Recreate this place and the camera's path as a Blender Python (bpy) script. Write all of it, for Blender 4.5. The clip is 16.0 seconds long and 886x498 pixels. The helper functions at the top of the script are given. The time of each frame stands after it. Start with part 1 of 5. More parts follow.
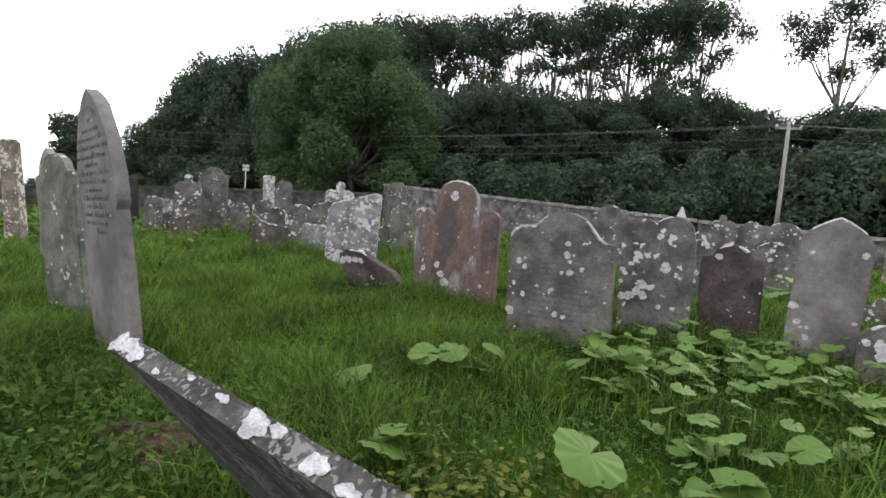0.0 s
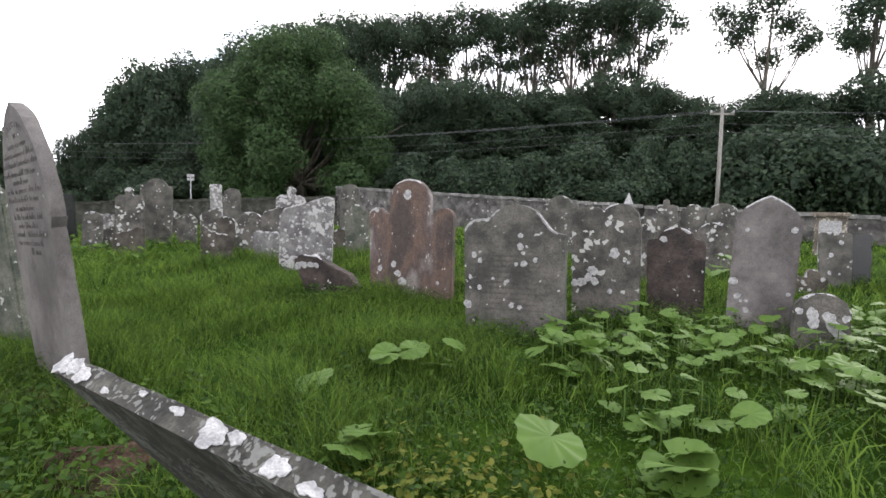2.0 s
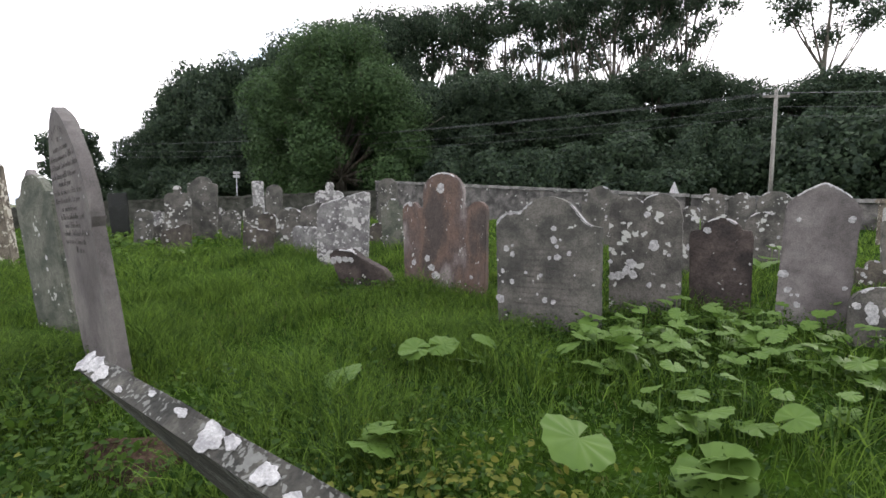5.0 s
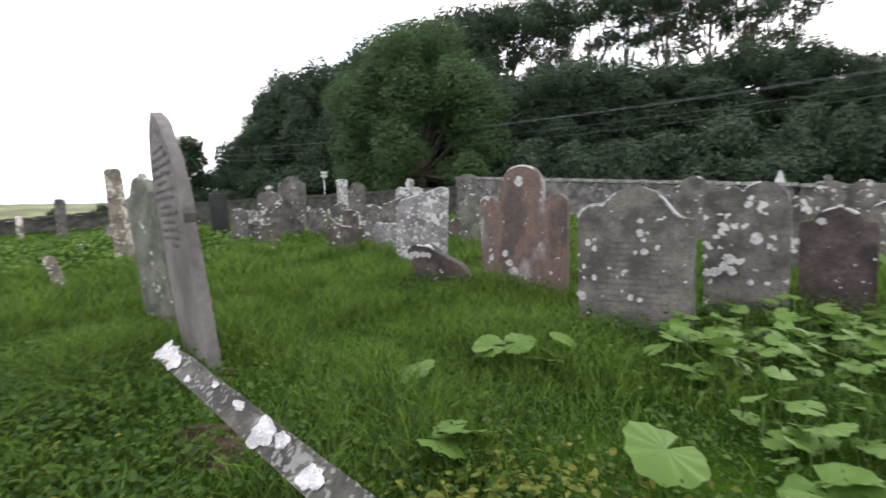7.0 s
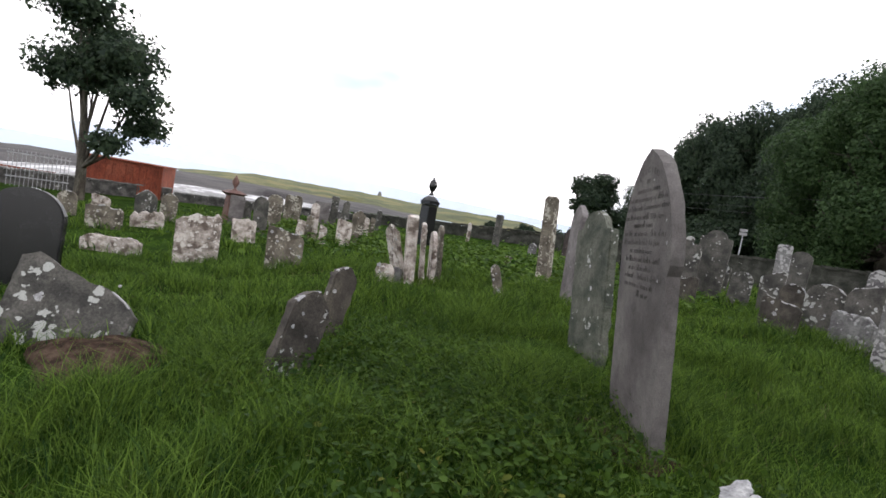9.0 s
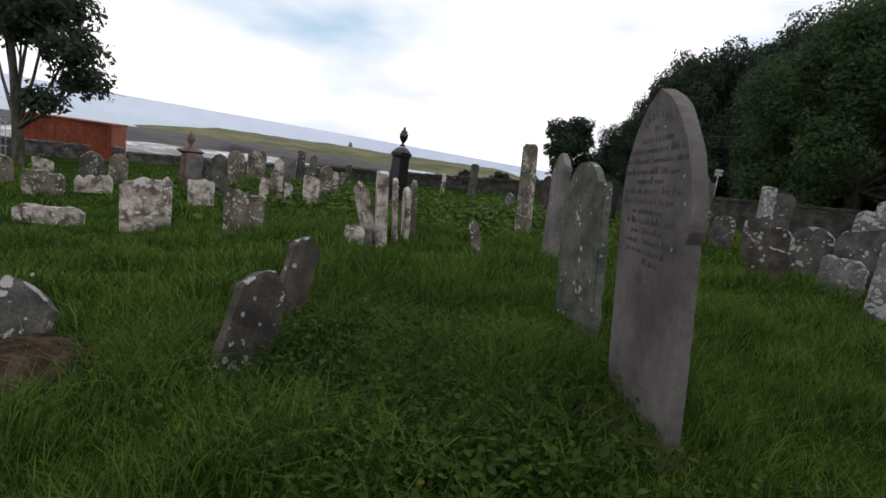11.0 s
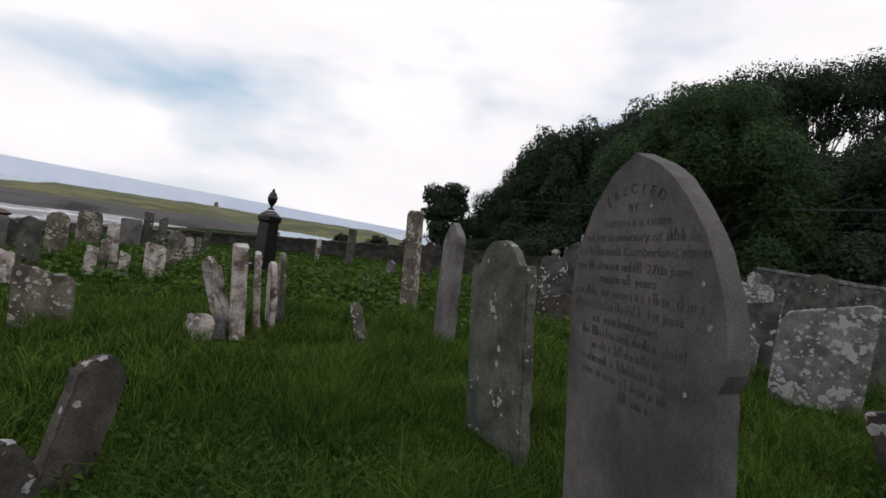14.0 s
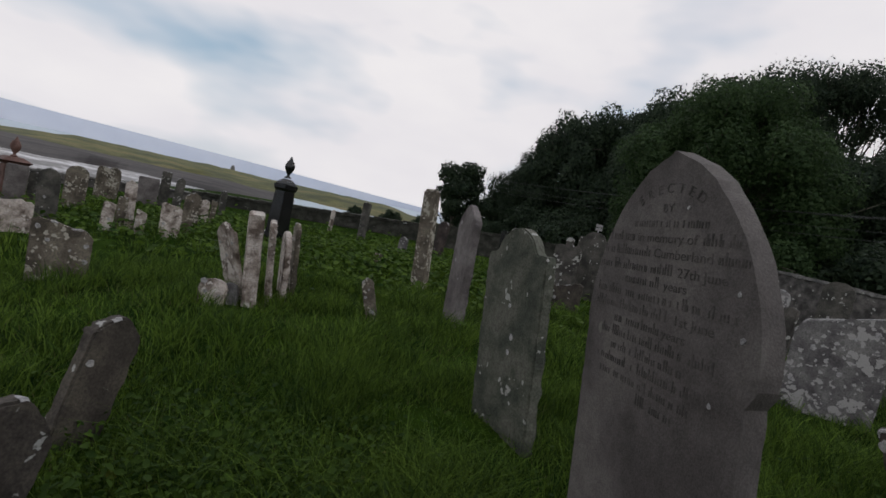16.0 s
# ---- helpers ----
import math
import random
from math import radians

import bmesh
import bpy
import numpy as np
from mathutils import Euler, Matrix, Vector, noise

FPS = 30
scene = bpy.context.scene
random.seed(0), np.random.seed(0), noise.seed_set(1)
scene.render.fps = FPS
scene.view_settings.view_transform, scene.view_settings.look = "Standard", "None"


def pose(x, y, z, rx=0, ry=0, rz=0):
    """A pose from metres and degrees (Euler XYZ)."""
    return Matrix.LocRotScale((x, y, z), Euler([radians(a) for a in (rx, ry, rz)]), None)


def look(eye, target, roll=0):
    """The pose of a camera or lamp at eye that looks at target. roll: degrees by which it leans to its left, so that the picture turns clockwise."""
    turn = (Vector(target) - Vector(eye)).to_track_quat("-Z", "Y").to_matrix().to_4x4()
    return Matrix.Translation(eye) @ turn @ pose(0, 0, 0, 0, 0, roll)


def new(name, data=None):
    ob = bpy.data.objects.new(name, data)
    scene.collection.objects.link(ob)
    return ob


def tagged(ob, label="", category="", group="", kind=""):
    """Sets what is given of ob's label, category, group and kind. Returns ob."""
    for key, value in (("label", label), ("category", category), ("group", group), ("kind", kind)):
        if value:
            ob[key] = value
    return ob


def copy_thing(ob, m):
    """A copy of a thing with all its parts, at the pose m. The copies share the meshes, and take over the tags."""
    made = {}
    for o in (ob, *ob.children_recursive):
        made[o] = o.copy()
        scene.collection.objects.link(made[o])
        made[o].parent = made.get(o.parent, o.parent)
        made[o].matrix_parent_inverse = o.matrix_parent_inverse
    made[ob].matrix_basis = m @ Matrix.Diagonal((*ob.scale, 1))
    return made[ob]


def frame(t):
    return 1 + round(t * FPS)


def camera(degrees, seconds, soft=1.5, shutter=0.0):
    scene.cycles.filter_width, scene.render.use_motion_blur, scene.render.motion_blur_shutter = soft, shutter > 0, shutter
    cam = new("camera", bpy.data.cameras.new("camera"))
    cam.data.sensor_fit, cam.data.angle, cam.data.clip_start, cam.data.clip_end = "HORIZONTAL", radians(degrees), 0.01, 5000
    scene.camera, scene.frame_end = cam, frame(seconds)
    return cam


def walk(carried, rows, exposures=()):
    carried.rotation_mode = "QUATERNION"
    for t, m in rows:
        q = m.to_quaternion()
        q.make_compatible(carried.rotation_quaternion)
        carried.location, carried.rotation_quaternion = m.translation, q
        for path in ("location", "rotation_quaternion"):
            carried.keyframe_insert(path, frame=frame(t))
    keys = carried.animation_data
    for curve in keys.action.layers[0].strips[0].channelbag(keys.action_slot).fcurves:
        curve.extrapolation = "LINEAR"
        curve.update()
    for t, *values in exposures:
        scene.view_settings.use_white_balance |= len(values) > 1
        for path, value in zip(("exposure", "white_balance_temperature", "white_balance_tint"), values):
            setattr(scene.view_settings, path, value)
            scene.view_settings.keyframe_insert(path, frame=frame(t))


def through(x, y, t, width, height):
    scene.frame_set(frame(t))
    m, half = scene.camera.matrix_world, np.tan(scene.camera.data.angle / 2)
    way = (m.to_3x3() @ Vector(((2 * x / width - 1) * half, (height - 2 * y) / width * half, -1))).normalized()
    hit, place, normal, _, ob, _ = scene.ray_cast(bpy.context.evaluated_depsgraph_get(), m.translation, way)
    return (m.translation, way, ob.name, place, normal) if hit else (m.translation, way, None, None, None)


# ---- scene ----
# ---------------------------------------------------------------- camera
cam = camera(81.0, 16.0, soft=1.6, shutter=0.12)
PATH = [
    (0, (0.916, -0.362, 1.277), (0.594, 1.606, 1.126), 4.5),
    (0.5, (0.921, -0.367, 1.277), (0.63, 1.607, 1.139), 4.0),
    (1, (0.93, -0.376, 1.276), (0.681, 1.604, 1.142), 2.8),
    (1.5, (0.937, -0.392, 1.273), (0.749, 1.595, 1.141), 1.9),
    (2, (0.944, -0.391, 1.272), (0.784, 1.597, 1.124), 1.3),
    (2.5, (0.946, -0.4, 1.27), (0.802, 1.589, 1.12), 0.7),
    (3, (0.928, -0.29, 1.272), (0.513, 1.663, 1.154), 1.8),
    (3.5, (0.985, -0.068, 1.271), (-0.116, 1.594, 1.109), 4.1),
    (4, (0.887, -0.058, 1.234), (-0.47, 1.388, 0.969), 2.1),
    (4.2, (0.975, -0.18, 1.3), (-0.211, 1.411, 1.048), 1.1),
    (4.5, (0.942, -0.177, 1.268), (0.322, 1.715, 1.076), 1.6),
    (4.7, (1.027, -0.311, 1.287), (0.7, 1.654, 1.109), 0.7),
    (6.8, (1.06, -0.323, 1.253), (0.713, 1.638, 1.069), -1.5),
    (7, (1.064, -0.19, 1.258), (0.443, 1.702, 1.065), -0.6),
    (7.5, (0.875, -0.04, 1.242), (-0.622, 1.258, 0.97), 1.8),
    (7.8, (0.677, -0.116, 1.267), (-0.904, 1.097, 1.097), 4.8),
    (8, (0.668, -0.09, 1.281), (-0.936, 1.097, 1.14), 5.5),
    (8.2, (0.5, -0.148, 1.295), (-1.109, 1.034, 1.172), 7.0),
    (8.5, (0.459, -0.1, 1.312), (-1.195, 1.017, 1.188), 8.8),
    (8.7, (0.333, -0.089, 1.277), (-1.379, 0.934, 1.126), 10.1),
    (10.8, (-0.378, 0.16, 1.298), (-1.933, 1.384, 1.005), 12.6),
    (11, (-0.414, 0.245, 1.351), (-2.035, 1.369, 1.017), 8.4),
    (11.5, (-0.518, 0.442, 1.346), (-2.043, 1.69, 1.005), 7.1),
    (12, (-0.648, 0.554, 1.327), (-2.018, 1.997, 1.117), 7.4),
    (12.5, (-1.254, 0.853, 1.401), (-2.715, 2.2, 1.177), 7.0),
    (13, (-1.457, 1.056, 1.456), (-2.915, 2.39, 1.144), 6.0),
    (13.5, (-1.493, 0.999, 1.466), (-2.897, 2.419, 1.348), 7.9),
    (14, (-1.503, 0.927, 1.467), (-2.861, 2.395, 1.435), 8.7),
    (14.5, (-1.539, 0.935, 1.469), (-2.919, 2.382, 1.429), 9.9),
    (15, (-1.569, 0.931, 1.479), (-2.956, 2.369, 1.393), 12.3),
    (15.5, (-1.577, 0.926, 1.493), (-2.935, 2.39, 1.394), 12.7),
    (16, (-1.59, 0.93, 1.491), (-2.965, 2.377, 1.37), 12.7),
]
walk(cam, [(t, look(eye, target, roll)) for t, eye, target, roll in PATH],
     exposures=[(0.0, 1.17), (2.2, 1.26), (3.0, 1.25), (3.6, 1.24), (4.4, 1.04), (4.7, 1.02), (6.8, 1.34), (7.5, 1.36), (8.7, 0.75), (10.8, -0.2), (12.0, -0.24), (13.0, -0.32), (14.0, -0.45), (14.7, -0.6), (15.4, -0.72), (16.0, -0.74)])

# ---------------------------------------------------------------- sky and sun
world = bpy.data.worlds.new("sky")
scene.world = world
world.use_nodes = True
wn, wl = world.node_tree.nodes, world.node_tree.links
wn.clear()
w_out, w_bg = wn.new("ShaderNodeOutputWorld"), wn.new("ShaderNodeBackground")
w_sky = wn.new("ShaderNodeTexSky")
w_sky.sky_type, w_sky.sun_disc = "NISHITA", False
w_sky.sun_elevation, w_sky.sun_rotation = radians(24), radians(38)
w_coord, w_map = wn.new("ShaderNodeTexCoord"), wn.new("ShaderNodeMapping")
w_map.inputs["Scale"].default_value = (1.0, 1.0, 2.6)
w_map.inputs["Rotation"].default_value = (0.3, 0.2, 0.9)
w_noise, w_ramp = wn.new("ShaderNodeTexNoise"), wn.new("ShaderNodeValToRGB")
w_noise.inputs["Scale"].default_value, w_noise.inputs["Detail"].default_value, w_noise.inputs["Roughness"].default_value = 1.7, 4.0, 0.5
w_ramp.color_ramp.elements[0].position, w_ramp.color_ramp.elements[1].position = 0.34, 0.50
w_tint, w_mix, w_gain = wn.new("ShaderNodeTexNoise"), wn.new("ShaderNodeMix"), wn.new("ShaderNodeMix")
w_tint.inputs["Scale"].default_value, w_tint.inputs["Detail"].default_value = 3.1, 5.0
w_gain.data_type = w_mix.data_type = "RGBA"
w_gain.inputs[6].default_value, w_gain.inputs[7].default_value = (11.5, 11.2, 12.2, 1), (15.5, 15.0, 14.9, 1)
w_blue = wn.new("ShaderNodeMix")
w_blue.data_type = "RGBA"
w_blue.inputs[0].default_value = 0.55
w_blue.inputs[7].default_value = (8.5, 11.5, 14.5, 1)
wl.new(w_coord.outputs["Generated"], w_map.inputs["Vector"])
wl.new(w_map.outputs["Vector"], w_noise.inputs["Vector"])
wl.new(w_map.outputs["Vector"], w_tint.inputs["Vector"])
wl.new(w_noise.outputs["Fac"], w_ramp.inputs["Fac"])
wl.new(w_tint.outputs["Fac"], w_gain.inputs[0])
wl.new(w_sky.outputs["Color"], w_blue.inputs[6])
wl.new(w_ramp.outputs["Color"], w_mix.inputs[0])
wl.new(w_blue.outputs[2], w_mix.inputs[6])
wl.new(w_gain.outputs[2], w_mix.inputs[7])
wl.new(w_mix.outputs[2], w_bg.inputs["Color"])
w_bg.inputs["Strength"].default_value = 0.1
wl.new(w_bg.outputs["Background"], w_out.inputs["Surface"])

sun = new("sun", bpy.data.lights.new("sun", "SUN"))
sun.data.energy, sun.data.angle, sun.data.color = 0.7, radians(14), (1.0, 0.94, 0.85)
# from the north-east, over the wooded hill
sun.matrix_world = look((30, 38, 24), (0, 0, 0))


# ---------------------------------------------------------------- materials
def material(name, colours, scale=4.0, rough=0.85, bump=0.25, fine=60.0, metal=0.0, spec=0.3, detail=6.0, stretch=(1, 1, 1), speckle=0.85):
    """A surface of several colours mixed by noise at two scales, with relief."""
    m = bpy.data.materials.new(name)
    m.use_nodes = True
    n, l = m.node_tree.nodes, m.node_tree.links
    bsdf = n["Principled BSDF"]
    coord, mp = n.new("ShaderNodeTexCoord"), n.new("ShaderNodeMapping")
    mp.inputs["Scale"].default_value = stretch
    l.new(coord.outputs["Object"], mp.inputs["Vector"])
    info = n.new("ShaderNodeObjectInfo")
    shift = n.new("ShaderNodeVectorMath")
    shift.operation = "MULTIPLY_ADD"
    shift.inputs[1].default_value = (1, 1, 1)
    wide = n.new("ShaderNodeVectorMath")
    wide.operation = "SCALE"
    wide.inputs[3].default_value = 30.0
    l.new(info.outputs["Random"], wide.inputs[0])
    l.new(mp.outputs["Vector"], shift.inputs[0])
    l.new(wide.outputs["Vector"], shift.inputs[2])
    big, small = n.new("ShaderNodeTexNoise"), n.new("ShaderNodeTexNoise")
    big.inputs["Scale"].default_value, big.inputs["Detail"].default_value = scale, detail
    small.inputs["Scale"].default_value, small.inputs["Detail"].default_value = fine, 4.0
    l.new(shift.outputs["Vector"], big.inputs["Vector"])
    l.new(shift.outputs["Vector"], small.inputs["Vector"])
    ramp = n.new("ShaderNodeValToRGB")
    while len(ramp.color_ramp.elements) < len(colours):
        ramp.color_ramp.elements.new(0.5)
    for k, (e, c) in enumerate(zip(ramp.color_ramp.elements, colours)):
        e.position, e.color = 0.37 + 0.26 * k / max(1, len(colours) - 1), (*c, 1)
    l.new(big.outputs["Fac"], ramp.inputs["Fac"])
    grain = n.new("ShaderNodeMix")
    grain.data_type, grain.blend_type = "RGBA", "MULTIPLY"
    grain.inputs[0].default_value = speckle
    level = n.new("ShaderNodeMapRange")
    level.inputs["To Min"].default_value, level.inputs["To Max"].default_value = 0.35, 1.65
    mid = n.new("ShaderNodeTexNoise")
    mid.inputs["Scale"].default_value, mid.inputs["Detail"].default_value, mid.inputs["Roughness"].default_value = scale * 5.5, 8.0, 0.72
    l.new(shift.outputs["Vector"], mid.inputs["Vector"])
    both = n.new("ShaderNodeMath")
    both.operation = "ADD"
    l.new(small.outputs["Fac"], both.inputs[0])
    l.new(mid.outputs["Fac"], both.inputs[1])
    level.inputs["From Min"].default_value, level.inputs["From Max"].default_value = 0.65, 1.35
    l.new(both.outputs["Value"], level.inputs["Value"])
    l.new(ramp.outputs["Color"], grain.inputs[6])
    l.new(level.outputs["Result"], grain.inputs[7])
    l.new(grain.outputs[2], bsdf.inputs["Base Color"])
    bsdf.inputs["Roughness"].default_value, bsdf.inputs["Metallic"].default_value = rough, metal
    bsdf.inputs["Specular IOR Level"].default_value = spec
    if bump:
        b, add = n.new("ShaderNodeBump"), n.new("ShaderNodeMath")
        add.operation = "ADD"
        l.new(big.outputs["Fac"], add.inputs[0])
        l.new(small.outputs["Fac"], add.inputs[1])
        b.inputs["Strength"].default_value, b.inputs["Distance"].default_value = bump, 0.02
        l.new(add.outputs["Value"], b.inputs["Height"])
        l.new(b.outputs["Normal"], bsdf.inputs["Normal"])
    m["out"] = 1
    return m


def lichened(name, colours, amount, size=9.0, tone=(0.42, 0.42, 0.395), **more):
    """Stone with crusts of pale lichen that have crisp, lobed outlines, and a little moss."""
    m = material(name, colours, **more)
    n, l = m.node_tree.nodes, m.node_tree.links
    bsdf = n["Principled BSDF"]
    base = bsdf.inputs["Base Color"].links[0].from_socket
    vec = n["Noise Texture"].inputs["Vector"].links[0].from_socket
    warp, vor, patch = n.new("ShaderNodeTexNoise"), n.new("ShaderNodeTexVoronoi"), n.new("ShaderNodeTexNoise")
    warp.inputs["Scale"].default_value, warp.inputs["Detail"].default_value = 14.0, 4.0
    l.new(vec, warp.inputs["Vector"])
    bend = n.new("ShaderNodeVectorMath")
    bend.operation = "MULTIPLY_ADD"
    bend.inputs[1].default_value = (0.13, 0.13, 0.13)
    l.new(warp.outputs["Color"], bend.inputs[0])
    l.new(vec, bend.inputs[2])
    vor.inputs["Scale"].default_value = size
    l.new(bend.outputs["Vector"], vor.inputs["Vector"])
    patch.inputs["Scale"].default_value, patch.inputs["Detail"].default_value = 3.2, 3.0
    l.new(vec, patch.inputs["Vector"])
    # crust where the cell's centre is near and the wide noise is high
    sub = n.new("ShaderNodeMath")
    sub.operation = "SUBTRACT"
    l.new(patch.outputs["Fac"], sub.inputs[0])
    half = n.new("ShaderNodeMath")
    half.operation = "MULTIPLY"
    half.inputs[1].default_value = 0.55
    l.new(vor.outputs["Distance"], half.inputs[0])
    l.new(half.outputs["Value"], sub.inputs[1])
    edge = n.new("ShaderNodeMapRange")
    edge.inputs["From Min"].default_value, edge.inputs["From Max"].default_value = 0.52 - amount, 0.55 - amount
    l.new(sub.outputs["Value"], edge.inputs["Value"])
    over = n.new("ShaderNodeMix")
    over.data_type = "RGBA"
    l.new(edge.outputs["Result"], over.inputs[0])
    l.new(base, over.inputs[6])
    speck = n.new("ShaderNodeMix")
    speck.data_type = "RGBA"
    speck.inputs[6].default_value, speck.inputs[7].default_value = (tone[0] * 0.62, tone[1] * 0.62, tone[2] * 0.62, 1), (*tone, 1)
    l.new(n["Noise Texture.001"].outputs["Fac"], speck.inputs[0])
    l.new(speck.outputs[2], over.inputs[7])
    l.new(over.outputs[2], bsdf.inputs["Base Color"])
    return m


STONE = {
    "cream": lichened("stone_cream", [(0.11, 0.085, 0.07), (0.32, 0.275, 0.245), (0.50, 0.445, 0.41)], 0.18, size=12, tone=(0.68, 0.63, 0.585), scale=6),
    "edge": lichened("stone_mossy_edge", [(0.016, 0.016, 0.013), (0.034, 0.032, 0.027), (0.06, 0.057, 0.048)], 0.24, size=34, tone=(0.15, 0.15, 0.14), scale=9),
    "grey": lichened("slate_grey", [(0.042, 0.041, 0.037), (0.072, 0.069, 0.061), (0.103, 0.097, 0.086)], 0.06, size=12, fine=90),
    "red": lichened("sandstone_red", [(0.055, 0.044, 0.040), (0.104, 0.070, 0.056), (0.082, 0.062, 0.057), (0.18, 0.158, 0.15)], 0.05, size=14, scale=1.5, stretch=(1.6, 1, 0.8)),
    "white": lichened("stone_white_lichen", [(0.085, 0.08, 0.082), (0.135, 0.13, 0.13), (0.19, 0.185, 0.18)], 0.24, size=13, tone=(0.42, 0.41, 0.40)),
    "spotted": lichened("stone_spotted", [(0.036, 0.034, 0.031), (0.066, 0.062, 0.055), (0.095, 0.088, 0.079)], 0.16, size=9),
    "brown": lichened("sandstone_brown", [(0.026, 0.021, 0.020), (0.044, 0.034, 0.031), (0.068, 0.053, 0.048)], 0.0, size=14),
    "purple": lichened("slate_purple", [(0.088, 0.078, 0.077), (0.132, 0.118, 0.116), (0.170, 0.155, 0.152)], -0.17, size=10, fine=110, scale=2.2),
    "weathered": lichened("slate_weathered", [(0.066, 0.058, 0.056), (0.096, 0.086, 0.083), (0.128, 0.116, 0.110)], -0.07, size=16, tone=(0.19, 0.18, 0.165), fine=120, scale=2.0, speckle=0.6),
    "dark": lichened("stone_dark", [(0.032, 0.028, 0.023), (0.056, 0.048, 0.041), (0.082, 0.072, 0.058)], 0.06, size=10),
    "black": material("granite_black", [(0.008, 0.008, 0.009), (0.013, 0.013, 0.014)], fine=200, rough=0.25, bump=0.02, spec=0.5),
    "green": lichened("stone_algae", [(0.046, 0.052, 0.041), (0.082, 0.087, 0.068), (0.109, 0.109, 0.090)], 0.05, size=12),
    "mottled": lichened("stone_mottled", [(0.064, 0.054, 0.042), (0.12, 0.103, 0.082), (0.165, 0.143, 0.113)], 0.2, size=13, tone=(0.46, 0.43, 0.37)),
    "pink": lichened("granite_red", [(0.085, 0.043, 0.036), (0.125, 0.066, 0.054), (0.155, 0.09, 0.076)], -0.05, fine=160, rough=0.6),
}
CRUST = material("lichen_crust", [(0.22, 0.215, 0.22), (0.30, 0.295, 0.295), (0.38, 0.37, 0.37)], scale=30, fine=150, bump=0.4, speckle=0.5)
EARTH = material("bare_earth", [(0.026, 0.018, 0.013), (0.054, 0.034, 0.025), (0.085, 0.058, 0.042)], scale=9, fine=80, bump=1.0, spec=0.05, rough=1.0)
TURF = material("turf", [(0.010, 0.022, 0.003), (0.017, 0.036, 0.004), (0.026, 0.052, 0.006)], scale=1.4, fine=40, bump=0.9, spec=0.02, rough=1.0)


def leafy(name, dark, light, rough=0.55, through=0.35, spread=0.5):
    """Leaf or blade: colour varies from piece to piece, some light passes through."""
    m = bpy.data.materials.new(name)
    m.use_nodes = True
    n, l = m.node_tree.nodes, m.node_tree.links
    bsdf, out = n["Principled BSDF"], n["Material Output"]
    geo, ramp, trans, mix = n.new("ShaderNodeNewGeometry"), n.new("ShaderNodeValToRGB"), n.new("ShaderNodeBsdfTranslucent"), n.new("ShaderNodeMixShader")
    coord, clump, add = n.new("ShaderNodeTexCoord"), n.new("ShaderNodeTexNoise"), n.new("ShaderNodeMix")
    clump.inputs["Scale"].default_value, clump.inputs["Detail"].default_value = 1.1, 4.0
    l.new(coord.outputs["Object"], clump.inputs["Vector"])
    add.inputs[0].default_value = spread
    l.new(clump.outputs["Fac"], add.inputs[2])
    l.new(geo.outputs["Random Per Island"], add.inputs[3])
    ramp.color_ramp.elements[0].position, ramp.color_ramp.elements[1].position = 0.25, 0.8
    ramp.color_ramp.elements[0].color, ramp.color_ramp.elements[1].color = (*dark, 1), (*light, 1)
    l.new(add.outputs[0], ramp.inputs["Fac"])
    l.new(ramp.outputs["Color"], bsdf.inputs["Base Color"])
    l.new(ramp.outputs["Color"], trans.inputs["Color"])
    bsdf.inputs["Roughness"].default_value, bsdf.inputs["Specular IOR Level"].default_value = rough, 0.14
    mix.inputs["Fac"].default_value = through
    l.new(bsdf.outputs["BSDF"], mix.inputs[1])
    l.new(trans.outputs["BSDF"], mix.inputs[2])
    l.new(mix.outputs["Shader"], out.inputs["Surface"])
    return m


GRASS = leafy("grass_blades", (0.014, 0.040, 0.007), (0.130, 0.206, 0.030), rough=0.75, spread=0.6)
NETTLE = leafy("nettle_leaves", (0.022, 0.056, 0.007), (0.105, 0.170, 0.026), rough=0.65)
STRAW = leafy("dry_grass", (0.112, 0.091, 0.042), (0.210, 0.175, 0.091))
WEED = leafy("weed_leaves", (0.016, 0.040, 0.006), (0.060, 0.108, 0.014), rough=0.65)
YELLOW = leafy("yellowing_leaves", (0.099, 0.124, 0.019), (0.186, 0.186, 0.037))
BROAD = leafy("broad_leaf", (0.062, 0.116, 0.022), (0.134, 0.210, 0.046), rough=0.5, through=0.3)
FOLIAGE = leafy("dark_foliage", (0.020, 0.034, 0.022), (0.058, 0.086, 0.046), through=0.42)
FOLIAGE_LIGHT = leafy("green_foliage", (0.030, 0.058, 0.022), (0.070, 0.116, 0.042), through=0.4)
BARK = material("bark", [(0.035, 0.028, 0.022), (0.07, 0.06, 0.048), (0.11, 0.10, 0.08)], scale=5, fine=40, bump=0.6, stretch=(1, 1, 0.25))
WALLSTONE = lichened("wall_stone", [(0.038, 0.036, 0.034), (0.075, 0.071, 0.068), (0.128, 0.120, 0.112)], 0.05, size=6, scale=3.5, bump=1.0)
# WALLSTONE at about half its tone, for the two northern walls
DARKWALL = lichened("dark_wall_stone", [(0.020, 0.021, 0.016), (0.036, 0.037, 0.029), (0.060, 0.058, 0.050)], -0.05, size=6, scale=3.5, bump=1.0)
COPING = lichened("coping_stone", [(0.084, 0.084, 0.081), (0.140, 0.136, 0.130), (0.189, 0.182, 0.175)], 0.08, size=8)
RUST = material("rust_red_sheet", [(0.150, 0.034, 0.017), (0.203, 0.045, 0.021), (0.232, 0.064, 0.034)], scale=0.8, fine=14, rough=0.7, bump=0.1)
WOOD = material("weathered_wood", [(0.10, 0.095, 0.085), (0.19, 0.18, 0.165), (0.26, 0.25, 0.23)], scale=4, fine=60, stretch=(1, 1, 0.1))
